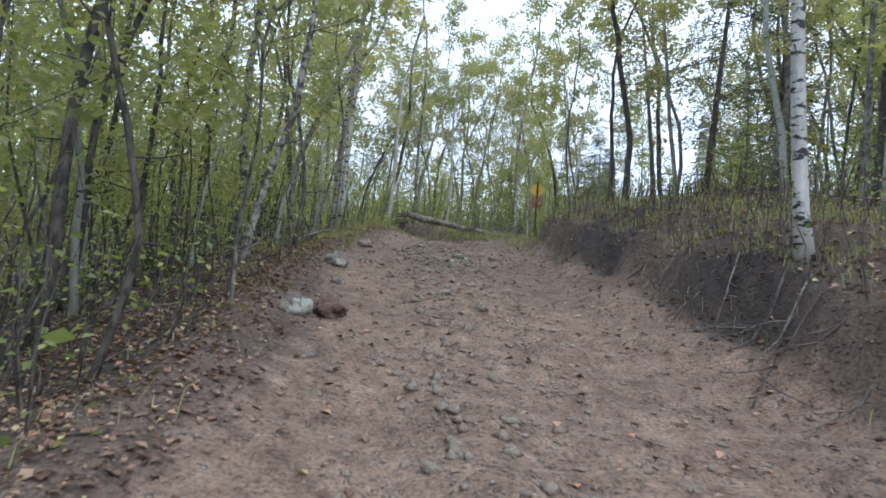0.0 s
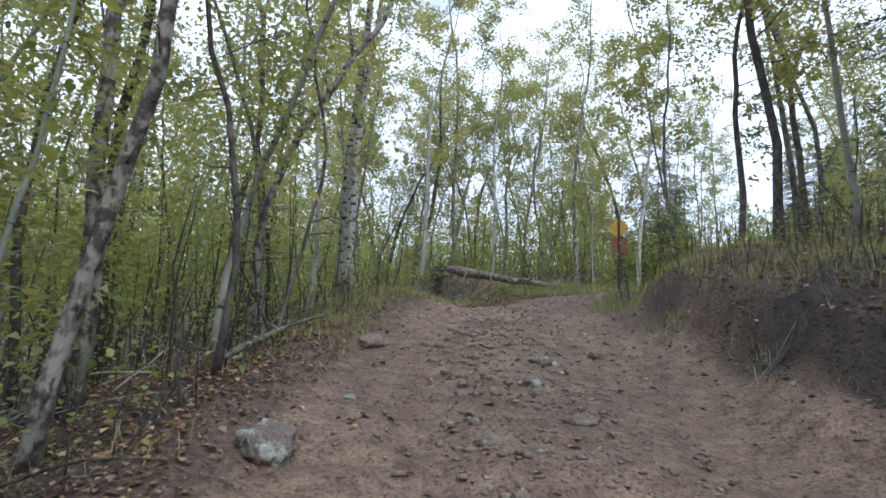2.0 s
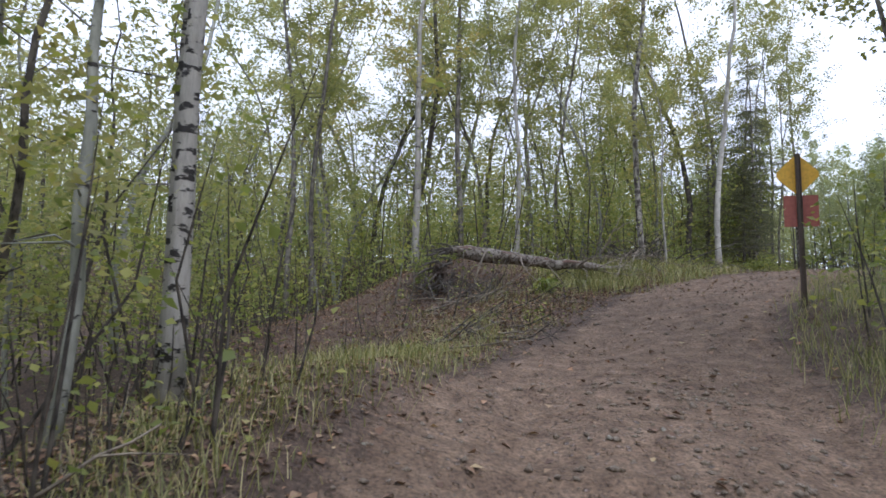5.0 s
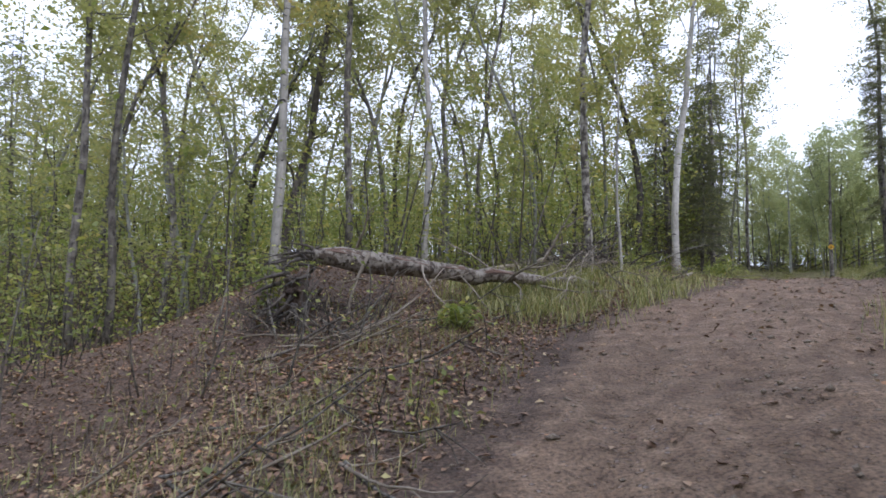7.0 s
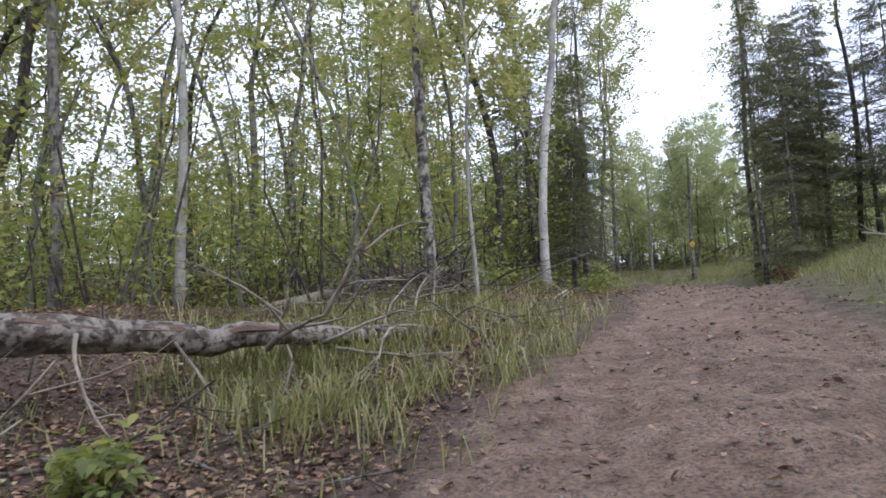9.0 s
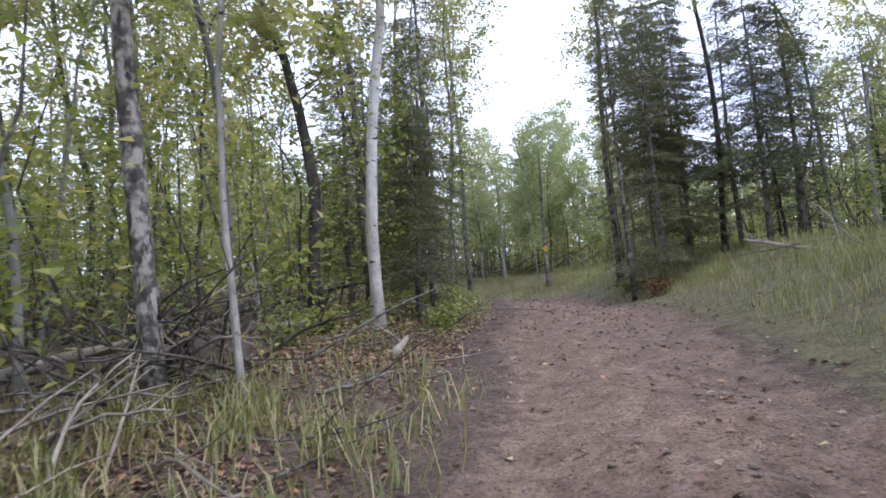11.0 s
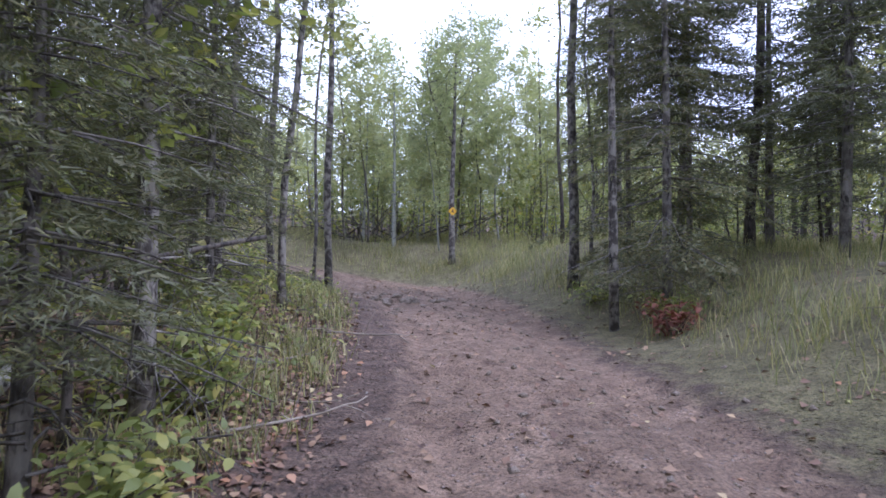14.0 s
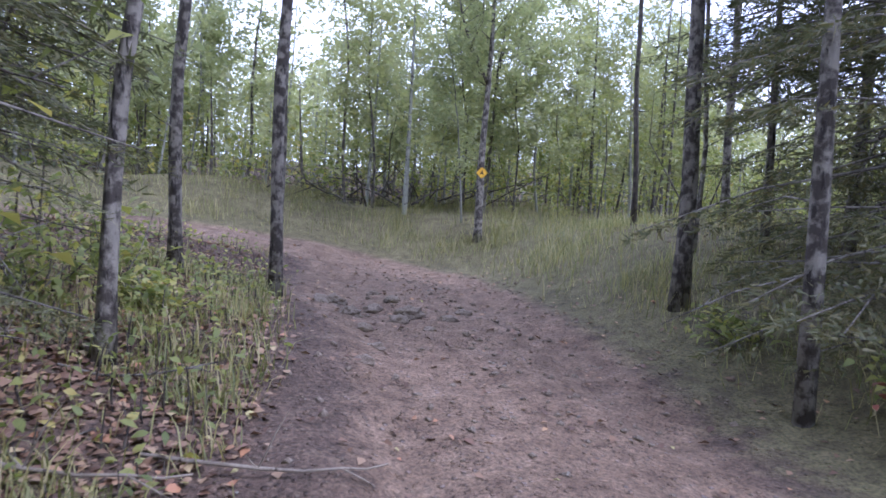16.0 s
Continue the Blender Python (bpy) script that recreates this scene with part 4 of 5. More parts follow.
grass("grass", "dry bent grass on top of the bank", 6500, lambda x, y, o, s: step(2.0, 2.6, o) * (1 - step(3.6, 5.0, o)) * (1 - step(12.7, 16, s)), (1, 6, 2.12, 16), 47, (0.06, 0.22))
grass("grass", "grass and weeds round the foot of the sign post", 5200, lambda x, y, o, s: step(0.75, 1.15, o) * (1 - step(3.5, 5, o)) * step(15, 17.5, s) * (1 - step(22, 25, s)), (0.5, 7, 14.5, 25), 59, (0.07, 0.3))
grass("grass", "thin dry grass on the leaf-strewn mound", 1800, lambda x, y, o, s: 0.5 * step(1.8, 2.4, -o) * (1 - step(5, 7, -o)), (-6, 0, 17.2, 24.64), 48, (0.06, 0.25))
grass("grass", "thin grass in the bare verge before the clearing", 9000, lambda x, y, o, s: 0.4 * step(1.4, 1.9, -o) * (1 - step(2.6, 3.6, -o)) * step(17.2, 20.3, s) * (1 - step(29.07, 31.71, s)), (-3, 8, 17.2, 31.71), 45, (0.05, 0.2))


def litter(name, label, count, chance, box, seed, size=(0.03, 0.075), fine=False):
    r = np.random.RandomState(seed)
    x, y = r.uniform(box[0], box[1], count * 5), r.uniform(box[2], box[3], count * 5)
    off, _, i = station(x, y)
    ok = r.uniform(size=len(x)) < chance(x, y, off, LINE[i, 1])
    x, y = x[ok][:count], y[ok][:count]
    c = np.stack([x, y, land(x, y) + r.uniform(0.004, 0.03, len(x))], 1)
    ob = new(name, tri_mesh(name, [(*leaf_cloud(c, r.uniform(*size, len(x)), r, 1.6, 0.8, 0.1, fine=fine), LITTER)]))
    return tagged(ob, label, "leaves", "", "stuff")


litter("fallen_leaves", "brown and yellow aspen leaves lying on the forest floor", 52000, lambda x, y, o, s: (0.5 + 0.5 * step(13.75, 17.2, s)) * step(1.35, 2.1, -o) * (1 - step(3.2, 5.5, -o)), (-7, 12, 2.12, 41.5), 51, (0.022, 0.065))
litter("fallen_leaves", "dead leaves caught on the bank and in the grass", 13000, lambda x, y, o, s: step(1.7, 2.3, o) * (1 - step(4, 6, o)) * np.where(s > 14, 0.15, 1.0), (1, 18, 2.12, 41.5), 53, (0.03, 0.075))
litter("fallen_leaves", "pale leaves scattered over the trail and its edge", 3500, lambda x, y, o, s: 1 - step(1.6, 2.4, np.abs(o)), (-3, 16, 0, 42.44), 52)

litter("fallen_leaves", "thick brown leaf litter on the mound by the log", 30000, lambda x, y, o, s: step(1.5, 2.2, -o) * (1 - step(7, 9, -o)), (-6, 3, 17.2, 27.2), 55, (0.02, 0.055))
litter("fallen_leaves", "dark leaf crumbs and bark on the shoulder of the climb", 12000, lambda x, y, o, s: step(1.4, 2.0, -o) * (1 - step(3, 4.2, -o)), (-5, 0, 1.06, 16), 56, (0.015, 0.05))
litter("fallen_leaves", "large curled tan and rusty leaves on the last verge", 12000, lambda x, y, o, s: step(1.4, 1.8, -o) * (1 - step(3.6, 4.6, -o)), (2, 12, 28.13, 38.2), 54, (0.026, 0.072), True)

def chip(r, size):
    v = np.array([(1, 0, 0), (-1, 0, 0), (0, 1, 0), (0, -1, 0), (0, 0, 1), (0, 0, -1)]) * r.uniform(0.6, 1.15, (6, 1)) + r.normal(size=(6, 3)) * 0.16
    v = v * np.array([1.0, r.uniform(0.6, 1), r.uniform(0.4, 0.75)]) * size / 2
    a = r.uniform(0, 6.28)
    v = v @ np.array([[math.cos(a), -math.sin(a), 0], [math.sin(a), math.cos(a), 0], [0, 0, 1]])
    return v, [(0, 2, 4), (2, 1, 4), (1, 3, 4), (3, 0, 4), (2, 0, 5), (1, 2, 5), (3, 1, 5), (0, 3, 5)]


def gravel(name, label, count, chance, box, seed, sizes, mat):
    r = np.random.RandomState(seed)
    x, y = r.uniform(box[0], box[1], count * 6), r.uniform(box[2], box[3], count * 6)
    off, _, i = station(x, y)
    ok = r.uniform(size=len(x)) < chance(x, y, off, LINE[i, 1])
    x, y = x[ok][:count], y[ok][:count]
    z = land(x, y)
    vs, fs = [], []
    for k, (a, b, c) in enumerate(zip(x, y, z)):
        s = sizes[0] + (sizes[1] - sizes[0]) * r.uniform() ** 4
        v, f = chip(r, s)
        vs.append(v + (a, b, c + s * 0.05))
        fs.append(np.array(f) + 6 * k)
    ob = new(name, tri_mesh(name, [(np.concatenate(vs), np.concatenate(fs), mat)]))
    return tagged(ob, label, "gravel", "", "stuff")


STONY = lambda x, y, o, s: (1 - step(1.5, 2.1, np.abs(o))) * (0.25 + 0.75 * np.exp(-((o - 0.25) / 0.45) ** 2))
gravel("gravel", "loose grey-brown gravel on the steep dirt trail", 7000, STONY, (-2.5, 2.5, 0.53, 17.2), 61, (0.012, 0.085), ROCK)
gravel("soil_clods", "dark clods and root crumbs on the face of the bank", 700, lambda x, y, o, s: step(1.4, 1.7, o) * (1 - step(2.6, 3.4, o)) * (1 - step(10.6, 13.75, s)), (1, 4, 1.06, 13.75), 64, (0.02, 0.11), SOIL)
gravel("gravel", "fine grit over the whole climb", 8000, lambda x, y, o, s: 1 - step(1.7, 2.6, np.abs(o)), (-2.5, 2.5, 0.85, 12.7), 65, (0.008, 0.03), ROCK)
undergrowth("undergrowth", "weeds, brush and thin saplings on the bank", 420, (1.6, 6, 2.12, 17.2), (90, 2.2), SHRUB_LEAF, 37, (0.08, 0.75), 22, 0.045, None, 0.4)
undergrowth("undergrowth", "leafy brush on the verge behind the sign", 150, (1.5, 8, 15.5, 25), (90, 1.5), SHRUB_LEAF, 60, (0.2, 1.5), 60, 0.065, None, 0.4)
undergrowth("undergrowth", "bare grey brush hanging over the lip of the bank", 300, (1.5, 5, 2.12, 13.75), (90, 2.0), LITTER, 39, (0.15, 0.7), 12, 0.04, None, 0.4)
undergrowth("undergrowth", "brush and weeds on the mound behind the root plate", 150, (-6.5, -1.8, 18.3, 28.13), (2.6, 90), SHRUB_LEAF, 40, (0.25, 1.5), 42, 0.065, lambda x, y, o: (x < -4.2) | (y > 25.0), 0.35, 0.2, False)
undergrowth("undergrowth", "low weeds and brush below the shoulder of the climb", 420, (-6, -1, 0, 17.2), (2.05, 90), SHRUB_LEAF, 49, (0.1, 0.8), 34, 0.055, None, 0.4)
undergrowth("undergrowth", "dry bare twigs standing in the leaf litter of the mound", 60, (-5, 0.5, 17.2, 24.64), (1.9, 90), LITTER, 46, (0.12, 0.5), 7, 0.04, None, 0.4, 0.2, False)
gravel("gravel", "small stones pressed into the level trail", 3800, STONY, (-2, 16, 16, 42.44), 62, (0.012, 0.1), ROCK)
gravel("gravel", "stones and chips in the ruts of the bend", 900, lambda x, y, o, s: (1 - step(1.3, 1.9, np.abs(o))), (9, 16, 34.23, 41.5), 66, (0.015, 0.1), ROCK)
gravel("gravel", "pale chips of stone among the trail dirt", 420, STONY, (-2.5, 14, 1.06, 41.5), 63, (0.015, 0.055), PALE_ROCK)
gravel("gravel", "broken stones left standing between the ruts of the climb", 900, lambda x, y, o, s: np.exp(-((o + 0.4) / 0.34) ** 2), (-1.5, 1.5, 2, 14.5), 67, (0.03, 0.15), ROCK)


# ---------------------------------------------------------------- dead wood
def bent(a, b, n, r, sway):
    """Points from a to b with a little sway."""
    a, b = np.array(a, float), np.array(b, float)
    u = np.linspace(0, 1, n)[:, None]
    w = r.normal(size=3) * sway * np.linalg.norm(b - a)
    return a + (b - a) * u + np.sin(u * 3.1) * w + r.normal(size=(n, 3)) * sway * 0.12 * np.linalg.norm(b - a) * (u * (1 - u) * 4)


def dead_branch(parent, a, b, thick, seed, mat=None, twigs=3, name="branch", tip=0.35):
    r = np.random.RandomState(seed)
    pts = bent(a, b, 7, r, 0.06)
    pieces = [tube(pts, np.linspace(thick, thick * tip, 7) / 2, 6, r, 0.08)]
    long = np.linalg.norm(pts[-1] - pts[0])
    for k in range(twigs):
        i = r.randint(2, 6)
        end = pts[i] + (pts[-1] - pts[0]) / long * long * r.uniform(0.12, 0.3) + r.normal(size=3) * 0.16 * long
        pieces.append(tube(bent(pts[i], end, 4, r, 0.08), np.linspace(thick * 0.45, thick * 0.15, 4) / 2, 4, cap=False))
    ob = new(name, mesh_of(name, *joined(pieces), mat or DEAD_WOOD, True))
    ob.parent = parent
    return ob


def lump(name, centre, size, seed, mat, parent=None, rough=0.35, detail=3):
    """A rough clod: a ball pushed in and out."""
    bm = bmesh.new()
    bmesh.ops.create_icosphere(bm, subdivisions=detail, radius=1.0)
    for v in bm.verts:
        q = v.co * 1.7 + Vector((seed * 3.1, seed * 1.7, seed))
        d = 1 + rough * noise.noise(q) + rough * 0.6 * noise.noise(q * 3.1) + rough * 0.55 * noise.noise(q * 8)
        if rough < 0.47:
            for ax, cut in (((0.5, 0.3, 0.81), 0.8), ((-0.7, 0.5, 0.5), 0.82), ((0.1, -0.9, 0.42), 0.8), ((0.85, -0.45, 0.28), 0.84)):
                over = v.co.dot(Vector(ax)) - cut
                if over > 0:
                    v.co -= Vector(ax) * over * 0.85
        v.co = Vector((v.co.x * size[0] * d, v.co.y * size[1] * d, v.co.z * size[2] * d)) + Vector(centre)
    me = bpy.data.meshes.new(name)
    bm.to_mesh(me)
    bm.free()
    me.materials.append(mat)
    me.polygons.foreach_set("use_smooth", [True] * len(me.polygons))
    ob = new(name, me)
    ob.parent = parent
    return ob


def fallen_log():
    log = tagged(new("fallen_log"), "fallen birch trunk with peeling bark and an upturned root plate", "log")
    r = np.random.RandomState(71)
    a, b = np.array([-1.75, 23.75, 6.27]), np.array([2.35, 25.6, 6.05])
    pts = bent(a, b, 20, r, 0.03)
    trunk = new("trunk", mesh_of("trunk", *tube(pts, np.r_[0.04, 0.1, np.linspace(0.135, 0.055, 17), 0.012] * r.uniform(0.95, 1.06, 20), 16, r, 0.13), LOG_BARK, True))
    trunk.parent = log
    for k, i in enumerate((1, 4, 7, 10)):
        strip = pts[i:i + 4] + np.array([0.03, -0.075 + 0.01 * k, 0.06 - 0.006 * k])
        ob = new("split_wood", mesh_of("split_wood", *tube(strip, [0.008, 0.036, 0.03, 0.006], 7, r, 0.5), RED_WOOD))
        ob.parent = log
        tagged(ob, "rotten red-brown wood showing through")
    plate = lump("root_plate", (-1.85, 23.8, 5.8), (0.1, 0.26, 0.2), 3, SOIL, log, 0.75, 4)
    tagged(plate, "dark soil held by the torn roots")
    for k in range(44):
        an = k * 0.41 + r.uniform(-0.2, 0.2)
        c = np.array([-1.8, 23.75, 5.95])
        rim = c + np.array([r.uniform(-0.25, 0.25), math.cos(an) * 0.45, math.sin(an) * 0.38])
        end = c + np.array([r.uniform(-0.5, 0.35), math.cos(an) * r.uniform(0.55, 1.0), math.sin(an) * r.uniform(0.4, 0.62) - 0.16])
        dead_branch(log, rim, end, r.uniform(0.03, 0.06), 700 + k, DARK_BARK, 2, "root", 0.2)
    stubs = [((-0.99, 23.81, 6.29), (-1.20, 23.53, 5.48), 0.05), ((-1.18, 24.07, 6.33), (-1.00, 23.57, 6.80), 0.045), ((-0.35, 23.97, 6.16), (-0.01, 23.35, 5.62), 0.03), ((0.75, 24.45, 6.0), (1.1, 23.72, 6.22), 0.055),
             ((1.1, 23.72, 6.22), (1.42, 23.45, 6.88), 0.036), ((1.33, 23.53, 6.6), (1.8, 23.75, 6.8), 0.02), ((0.88, 24.64, 6.01), (0.72, 23.65, 5.56), 0.025), ((1.14, 24.62, 6.02), (1.82, 24.40, 6.26), 0.03), ((1.62, 25.02, 5.94), (2.34, 26.58, 6.64), 0.03),
             ((0.10, 24.40, 6.13), (0.50, 23.86, 5.58), 0.022), ((1.25, 24.70, 5.97), (2.16, 24.36, 5.91), 0.035)]
    for k, (p, q, w) in enumerate(stubs):
        dead_branch(log, p, q, w, 730 + k, None, 4)


fallen_log()


def leaning_log(name, label, a, b, thick, mat, seed, limbs):
    """A thin dead trunk lying or leaning, with its bare limbs."""
    log = tagged(new(name), label, "log")
    r = np.random.RandomState(seed)
    trunk = new("trunk", mesh_of("trunk", *tube(bent(a, b, 10, r, 0.02), np.linspace(thick, thick * 0.45, 10) / 2, 8, r, 0.07), mat, True))
    trunk.parent = log
    a, b = np.array(a), np.array(b)
    for k, (u, dx, dy, dz, w) in enumerate(limbs):
        p = a + (b - a) * u
        dead_branch(log, p, p + np.array([dx, dy, dz]), w, seed * 10 + k, mat, 4)
    return log


leaning_log("fallen_tree", "grey dead trunk leaning on the tangle behind the log", (0.6, 28.3, 6.3), (2.9, 28.5, 6.78), 0.15, DEAD_WOOD, 75, [(0.5, 0.5, -0.5, 0.6, 0.03), (0.7, 0.9, -0.4, 0.3, 0.03), (0.8, -0.3, -0.6, 0.5, 0.03), (0.9, 0.8, 0.2, 0.5, 0.03)])
tangle = tagged(new("root_tangle"), "dark upturned roots and broken boughs at the foot of a trunk", "roots")
lump("root_plate", (3.1, 28.35, 6.35), (0.46, 0.24, 0.27), 9, SOIL, tangle, 0.6, 4)
for k in range(30):
    r = np.random.RandomState(760 + k)
    p = np.array([3.0, 28.15, 6.5]) + r.normal(size=3) * np.array([0.35, 0.25, 0.15])
    dead_branch(tangle, p, p + r.normal(size=3) * np.array([0.7, 0.5, 0.35]) + np.array([-0.2, -0.3, 0.25]), r.uniform(0.02, 0.04), 770 + k, DEAD_WOOD if k % 4 == 0 else DARK_BARK, 4)
leaning_log("dead_tree", "long bare dead tree lying in the grass with spread branches", (11.68, 25.70, 6.76), (12.58, 30.46, 7.55), 0.11, DEAD_WOOD, 77,
            [(0.3, -0.1, 1.6, 0.1, 0.045), (0.5, 0.4, 0.9, 0.75, 0.035), (0.6, 0.7, 0.8, 0.8, 0.03), (0.75, -0.2, 1.3, -0.1, 0.03), (0.2, -0.1, 2.2, -0.0, 0.045), (0.9, 0.1, 0.7, 0.4, 0.025)])
leaning_log("dead_tree", "second dead pole propped behind the lying tree", (13.76, 24.77, 7.13), (13.93, 31.24, 7.47), 0.12, DEAD_WOOD, 78, [(0.4, 0.1, 0.7, 0.8, 0.03), (0.6, -0.1, 0.5, 0.8, 0.03), (0.3, 0.1, 0.3, -0.45, 0.04), (0.8, 0.1, 0.2, -0.5, 0.04)])
leaning_log("dead_pole", "long thin dead pole lodged between the spruces", (1.89, 31.93, 6.74), (8.50, 33.84, 7.70), 0.085, DARK_BARK, 79, [(0.55, 0.3, -0.5, -0.7, 0.03), (0.75, 0.5, 0.3, -0.3, 0.025), (0.97, 0.15, 0.0, 0.12, 0.02), (0.2, 0.1, 0.4, -0.3, 0.04)])
leaning_log("birch_log", "short sawn piece of white birch log in the brush", (4.13, 30.95, 6.70), (5.09, 31.19, 6.72), 0.12, WHITE_BARK, 80, [])
leaning_log("birch_log", "pale thin log lying by the white aspen", (6.66, 32.97, 6.90), (6.36, 31.62, 6.75), 0.1, WHITE_BARK, 81, [])
leaning_log("dead_log", "weathered log lying along the edge of the trail", (-2.55, 10.0, 3.33), (-2.27, 12.1, 3.86), 0.055, GREY_BARK, 82, [(0.5, -0.5, 0.3, 0.1, 0.03)])
leaning_log("dead_log", "grey log half buried under the brush", (4.95, 28.72, 6.38), (5.48, 29.57, 6.49), 0.1, DEAD_WOOD, 83, [(0.6, -0.3, 0.4, 0.3, 0.03)])


def brush_heap(label, x, y, wide, deep, count, long, thick, seed, mats, lift=0.35):
    """Broken branches thrown over each other."""
    heap = tagged(new("brush_heap"), label, "brush")
    r = np.random.RandomState(seed)
    for k in range(count):
        a, ln = r.uniform(0, 6.28), r.uniform(*long)
        p = np.array([x + r.normal() * wide, y + r.normal() * deep, 0.0])
        q = p + np.array([math.cos(a), math.sin(a), 0]) * ln
        p[2], q[2] = ground_at(p[0], p[1]) + r.uniform(0.0, 0.15), ground_at(q[0], q[1]) + r.uniform(0.02, lift)
        dead_branch(heap, p, q, r.uniform(*thick), seed * 100 + k, mats[k % len(mats)], 4)


brush_heap("pale broken branches piled in the grass past the log", 2.03, 26.47, 0.7, 0.5, 22, (0.5, 1.7), (0.014, 0.035), 86, (DEAD_WOOD, DEAD_WOOD, GREY_BARK), 0.7)
brush_heap("dark broken boughs lying under the root tangle", 2.9, 27.9, 0.7, 0.35, 26, (0.5, 1.6), (0.015, 0.04), 87, (DARK_BARK, GREY_BARK), 0.8)
brush_heap("dead roots and sticks under the raised root plate", -1.35, 22.96, 0.35, 0.25, 34, (0.4, 1.0), (0.012, 0.03), 88, (GREY_BARK, DEAD_WOOD, DARK_BARK), 0.7)
brush_heap("dark heap of dead brush at the edge of the clearing", 17.47, 47.08, 1.8, 0.6, 40, (0.8, 2.4), (0.03, 0.07), 89, (DARK_BARK, GREY_BARK), 1.3)
brush_heap("dead branches scattered below the shoulder of the climb", -3.03, 5.76, 0.3, 2.2, 24, (0.4, 1.0), (0.01, 0.024), 90, (GREY_BARK, DARK_BARK), 0.3)
brush_heap("dead sticks lying along the dark slope", -3.13, 11.32, 0.3, 2.0, 20, (0.4, 1.2), (0.01, 0.024), 91, (GREY_BARK, DEAD_WOOD), 0.3)

STICKS = [tagged(new("stick"), "bare broken stick lying in the leaf litter", "stick", "sticks on the ground") for k in range(4)]
for k, s in enumerate(STICKS):
    dead_branch(s, (0, 0, 0.015), (0.5 + 0.25 * k, 0.05, 0.03), 0.014 + 0.004 * k, 800 + k, (DEAD_WOOD, GREY_BARK)[k % 2], 3)
r = np.random.RandomState(84)
used, placed = set(), 0
while placed < 150:
    x, y = (r.uniform(-4.0, 1.0), r.uniform(18.3, 24.6)) if placed < 60 else ((r.uniform(-4.2, -1.7), r.uniform(1.5, 15)) if placed < 100 else (r.uniform(2.5, 10), r.uniform(27, 37.5)))
    off = station(np.array([x]), np.array([y]))[0][0]
    if off > (-1.75 if y > 16 else -2.5) or off < -4.5:
        continue
    k = r.randint(4)
    e = 0.2
    slope = math.degrees(math.atan2(ground_at(x + e, y) - ground_at(x - e, y), 2 * e))
    m = pose(x, y, ground_at(x, y) + 0.01, 0, -slope + r.uniform(-14, 4), 0) @ pose(0, 0, 0, 0, 0, r.uniform(-70, 70) + (180 if r.uniform() < 0.5 else 0) * 0)
    if k not in used:
        used.add(k)
        STICKS[k].matrix_basis = m
    else:
        copy_thing(STICKS[k], m)
    placed += 1

SAPLINGS = [(-1.49, 21.46, 1, 0.16), (-1.05, 22.37, 0.8, 0.2), (-2.31, 21.88, 1.5, 0.1), (-2.99, 22.35, 1.4, 0.2), (-2.63, 23.22, 1.8, 0.1),
    (-3.67, 21.32, 2, 0.14)]
for k, (x, y, h, a) in enumerate(SAPLINGS):
    r = np.random.RandomState(840 + k)
    o = tagged(new("sapling"), "thin bare-stemmed sapling standing in the leaf litter", "sapling", "saplings on the slope")
    o.matrix_basis = pose(x, y, ground_at(x, y))
    pts = bent((0, 0, -0.08), (a * h, r.uniform(-0.1, 0.1) * h, h), 6, r, 0.07)
    new("stem", mesh_of("stem", *tube(pts, np.linspace(0.012, 0.004, 6), 5, r, 0.1), GREY_BARK, True)).parent = o
    m = 26
    u = r.uniform(0.35, 1.05, m)[:, None]
    new("foliage", tri_mesh("foliage", [(*leaf_cloud(np.array([a * h, 0, h]) * u + r.normal(size=(m, 3)) * 0.13, r.uniform(0.04, 0.075, m), r, 0.6), SHRUB_LEAF)])).parent = o

# roots hanging out of the bank
bank_roots = []
for k in range(26):
    r = np.random.RandomState(850 + k)
    y = 3.6 + 0.26 * k + r.uniform(-0.2, 0.2)
    x0 = 2.45 + r.uniform(-0.1, 0.15) - 0.03 * (y - 4)
    z0 = ground_at(x0, y) + 0.02
    x1 = x0 - r.uniform(0.3, 0.6)
    y1 = y + r.uniform(-0.5, 0.5)
    o = tagged(new("exposed_root"), "bare root hanging out of the cut bank", "root", "roots in the bank")
    dead_branch(o, (x0, y, z0), (x1, y1, ground_at(x1, y1) + 0.03), r.uniform(0.012, 0.034), 860 + k, GREY_BARK if k % 3 else DARK_BARK, 5, "stem", 0.25)

# ---------------------------------------------------------------- rocks
def boulder(x, y, size, mat, seed, label, sink=0.3, rough=0.3):
    z = ground_at(x, y)
    ob = lump("boulder", (0, 0, 0), (size[0] / 2, size[1] / 2, size[2] / 2), seed, mat, None, rough, 4 if max(size) > 0.25 else 3)
    ob.matrix_basis = pose(x, y, z + size[2] * (0.5 - sink), 0, 0, seed * 47 % 360)
    return tagged(ob, label, "rock")


boulder(-1.36, 5.3, (0.28, 0.26, 0.22), PALE_ROCK, 1, "pale lichen-spotted rock on the trail's shoulder")
boulder(-1.12, 5.55, (0.34, 0.28, 0.22), BROWN_ROCK, 2, "brown boulder beside a pale rock")
boulder(-1.52, 8.07, (0.3, 0.26, 0.24), PALE_ROCK, 3, "pale stone standing out of the shoulder of the trail")
boulder(-1.29, 6.83, (0.14, 0.12, 0.1), PALE_ROCK, 4, "small pale stone on the shoulder of the trail")
boulder(-1.62, 11.39, (0.36, 0.3, 0.2), ROCK, 5, "reddish rock at the edge of the trail", 0.4)
boulder(6.05, 30.34, (0.5, 0.42, 0.08), BROWN_ROCK, 6, "flat reddish rock among fallen leaves")
boulder(5.81, 29.67, (0.34, 0.3, 0.08), BROWN_ROCK, 7, "flat reddish rock among fallen leaves")
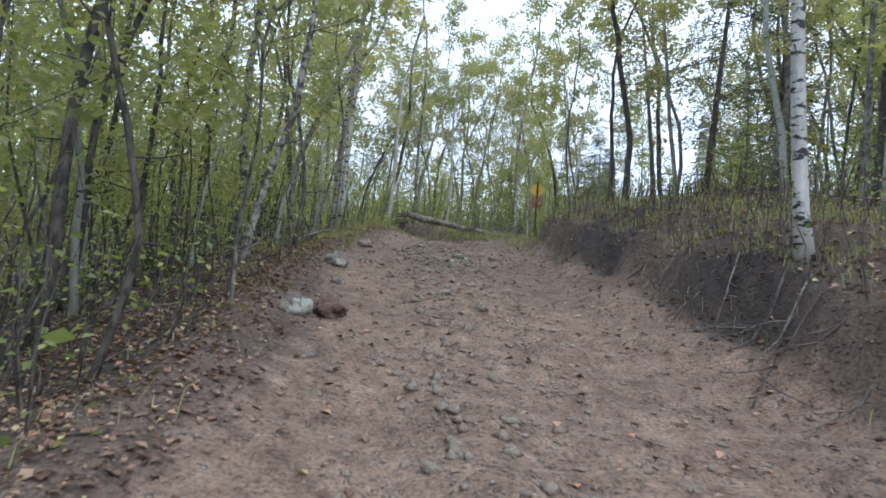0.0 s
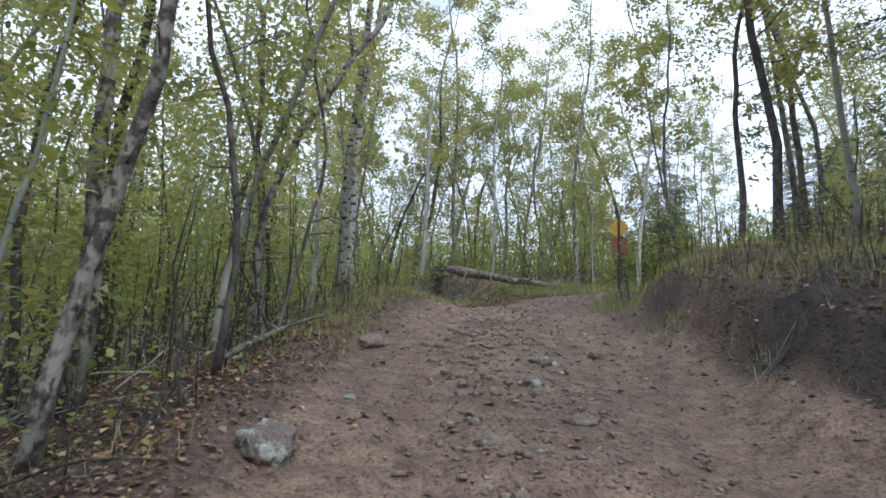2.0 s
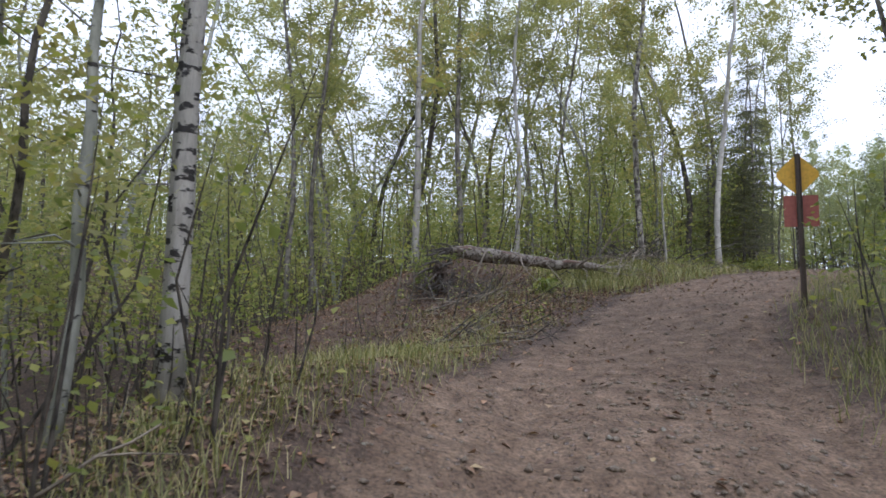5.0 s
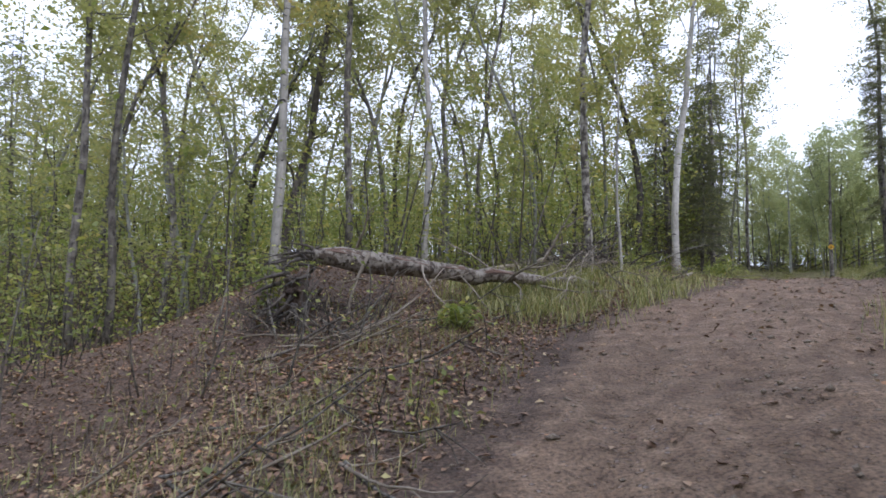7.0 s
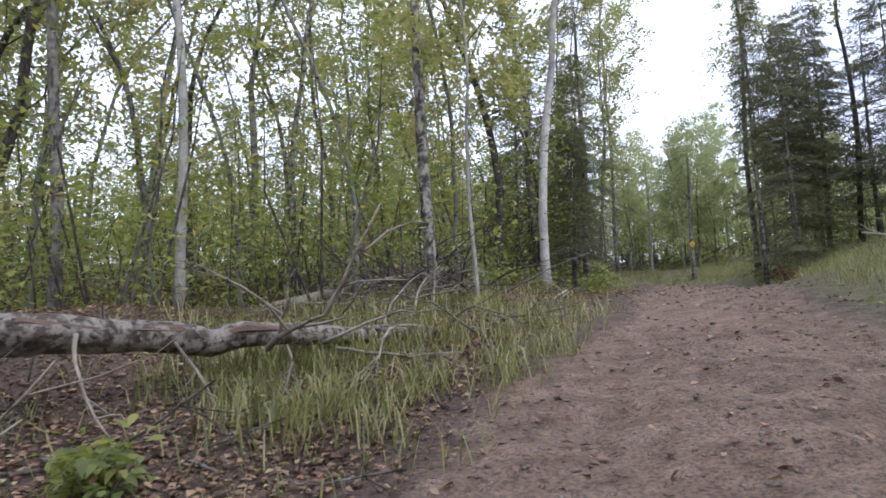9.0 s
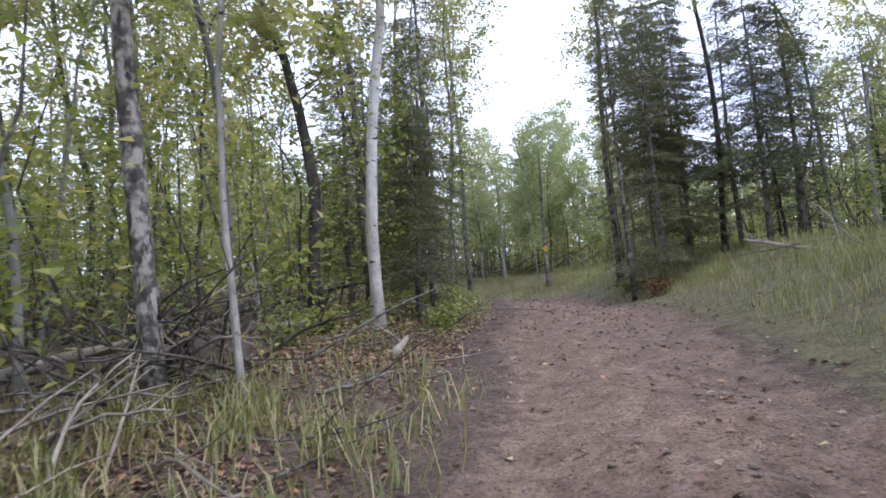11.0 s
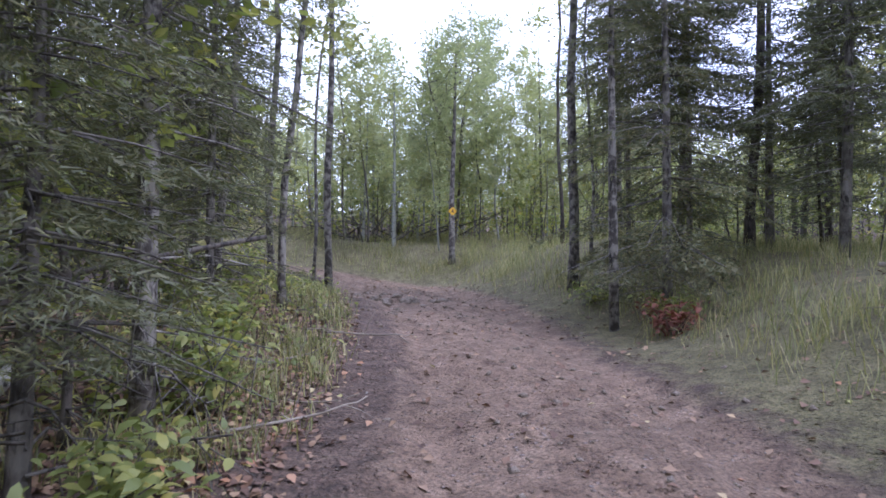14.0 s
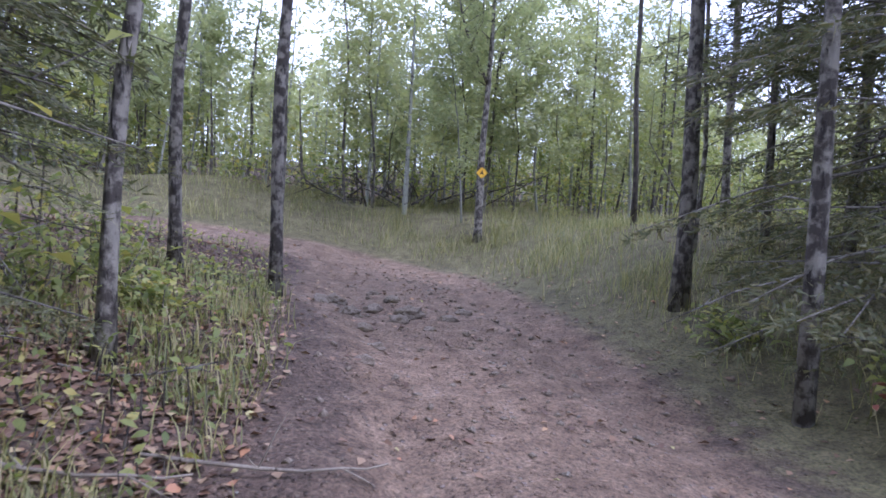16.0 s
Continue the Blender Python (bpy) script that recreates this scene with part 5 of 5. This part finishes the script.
LOOSE = [(-0.16, 6.98, 0.18), (0.04, 7.86, 0.2), (-0.43, 8.63, 0.16), (0.15, 9.12, 0.22), (-0.11, 10.02, 0.2),
    (0.22, 6.39, 0.16), (-0.22, 5.5, 0.15), (0.06, 10.96, 0.25), (-0.6, 11.64, 0.2), (0.56, 10.3, 0.2),
    (-1.37, 9.32, 0.12), (0.71, 11.76, 0.24), (11.64, 37.38, 0.26), (11.94, 36.99, 0.2), (11.42, 36.69, 0.16),
    (12.26, 38.04, 0.22), (-1.02, 4.3, 0.1), (-1.39, 3.29, 0.09), (-0.83, 3.66, 0.08), (11.84, 38.12, 0.16),
    (11.27, 36.17, 0.14), (12.99, 37.42, 0.18), (12.38, 37.49, 0.3), (11.77, 38.33, 0.24), (12.59, 38.21, 0.2),
    (12.05, 38.59, 0.28), (12.67, 38.79, 0.18), (11.56, 37.87, 0.22), (10.96, 35.79, 0.16), (12.12, 36.74, 0.14),
    (12.52, 37.01, 0.2)]
for k, (x, y, s) in enumerate(LOOSE):
    boulder(x, y, (s, s * 0.8, s * 0.5), PALE_ROCK if k % 3 == 1 and y < 30 else ROCK, 20 + k, "loose stone lying in the trail dirt", 0.45, 0.45)["group"] = "stones in the trail"


# ---------------------------------------------------------------- shrubs
def shrub(seed, height, stems, leaves, size, leaf, spread=0.5):
    """Several thin stems from one root, set with broad leaves."""
    r = np.random.RandomState(seed)
    pieces, cen, siz = [], [], []
    for k in range(stems):
        a = r.uniform(0, 6.28)
        tip = np.array([math.cos(a), math.sin(a), 0]) * spread * r.uniform(0.3, 1.0) + np.array([0, 0, height * r.uniform(0.6, 1.05)])
        pts = bent((0, 0, -0.05), tip, 5, r, 0.05)
        pieces.append(tube(pts, np.linspace(0.008, 0.003, 5), 4, cap=False))
        m = leaves // stems
        u = r.uniform(0.25, 1.03, m)[:, None]
        cen.append(tip * u + r.normal(size=(m, 3)) * 0.09 * (0.6 + height * 0.5))
        siz.append(size * r.uniform(0.6, 1.25, m))
    s = new("shrub")
    for v, f in pieces:
        new("stem", mesh_of("stem", v, f, GREY_BARK)).parent = s
    new("foliage", tri_mesh("foliage", [(*leaf_cloud(np.concatenate(cen), np.concatenate(siz), r, 0.8, 0.5, 0.12, False, True), leaf)])).parent = s
    return s


SHRUBS = [(7.6, 32.52, 0.54, 0.48), (7.96, 33.39, 0.48, 0.48), (7.16, 32.38, 0.48, 0.56), (8.23, 34.25, 0.48, 0.4), (6.83, 31.27, 0.42, 0.4),
    (9.63, 37.22, 0.54, 0.48), (9.06, 36.52, 0.48, 0.48), (8.41, 35.78, 0.42, 0.48), (9.83, 36.48, 0.3, 0.4), (4.89, 30.75, 0.36, 0.4),
    (4.07, 29.62, 0.48, 0.48), (5.65, 31.08, 0.36, 0.4), (7.98, 35.25, 0.42, 0.48), (-2.2, 24.06, 0.72, 0.4), (0.02, 22.88, 0.24, 0.24),
    (13.52, 33.37, 0.36, 0.48), (14.07, 34.91, 0.3, 0.4), (6.49, 30.72, 0.27, 0.32)]
for k, (x, y, h, w) in enumerate(SHRUBS):
    s = shrub(900 + k, h, 9, 300, 0.085, SHRUB_LEAF, w)
    tagged(planted(s, x, y), "low leafy green shrub with broad leaves at the trail's edge", "shrub", "shrubs by the trail")
s = shrub(940, 0.38, 12, 300, 0.09, RED_NEEDLES, 0.4)
s.name = "dead_bush"
tagged(planted(s, 13.02, 33.02), "dead rust-red bush under the spruce", "shrub")


# ---------------------------------------------------------------- signs
def board(name, outline, thick, mat, parent, at, turn):
    """A flat board of this outline, upright, facing along the trail."""
    bm = bmesh.new()
    f = bm.faces.new([bm.verts.new((x, 0, z)) for x, z in outline])
    ex = bmesh.ops.extrude_face_region(bm, geom=[f])
    bmesh.ops.translate(bm, vec=(0, thick, 0), verts=[v for v in ex["geom"] if isinstance(v, bmesh.types.BMVert)])
    bmesh.ops.recalc_face_normals(bm, faces=bm.faces)
    me = bpy.data.meshes.new(name)
    bm.to_mesh(me)
    bm.free()
    me.materials.append(mat)
    ob = new(name, me)
    ob.parent, ob.matrix_basis = parent, pose(*at, 0, 0, turn)
    return ob


def cut_diamond(w):
    c = w * 0.12
    return [(-w + c, -c), (-c, -w + c), (c, -w + c), (w - c, -c), (w - c, c), (c, w - c), (-c, w - c), (-w + c, c)]


sign = tagged(new("trail_sign"), "yellow diamond sign over a red board on a dark post", "sign")
gz = ground_at(2.37, 18.9)
sign.matrix_basis = pose(2.37, 18.9, gz, 0, 0, -12)
top = 6.54 - gz
post = new("post", mesh_of("post", *joined([tube([(0, 0, -0.3), (0, 0, top * 0.5), (0, 0, top + 0.22)], [0.03, 0.03, 0.029], 8)]), POST))
post.parent = sign
board("warning_diamond", cut_diamond(0.235), 0.006, YELLOW, sign, (0, 0.034, top), 0)
board("red_board", [(-0.17, -0.17), (0.17, -0.17), (0.17, 0.17), (-0.17, 0.17)], 0.006, RED, sign, (0.02, 0.034, top - 0.4), 0)
for k, h in enumerate((top - 0.1, top + 0.1, top - 0.48, top - 0.32)):
    o = new("bolt", mesh_of("bolt", *tube([(0, -0.04, h), (0, -0.028, h)], [0.009, 0.009], 6), POST))
    o.parent = sign

marker = tagged(new("trail_marker"), "small yellow diamond marker with a black arrow nailed to a trunk", "sign")
marker.matrix_basis = pose(17.25, 42.71, ground_at(17.3, 42.8) + 1.42, 0, 0, -33)
board("plate", cut_diamond(0.125), 0.004, YELLOW, marker, (0, 0, 0), 0)
board("arrow", [(-0.05, -0.045), (0.0, -0.02), (0.05, -0.045), (0.012, 0.02), (0.0, 0.07), (-0.012, 0.02)], 0.003, BLACK, marker, (0, -0.0045, 0), 0)
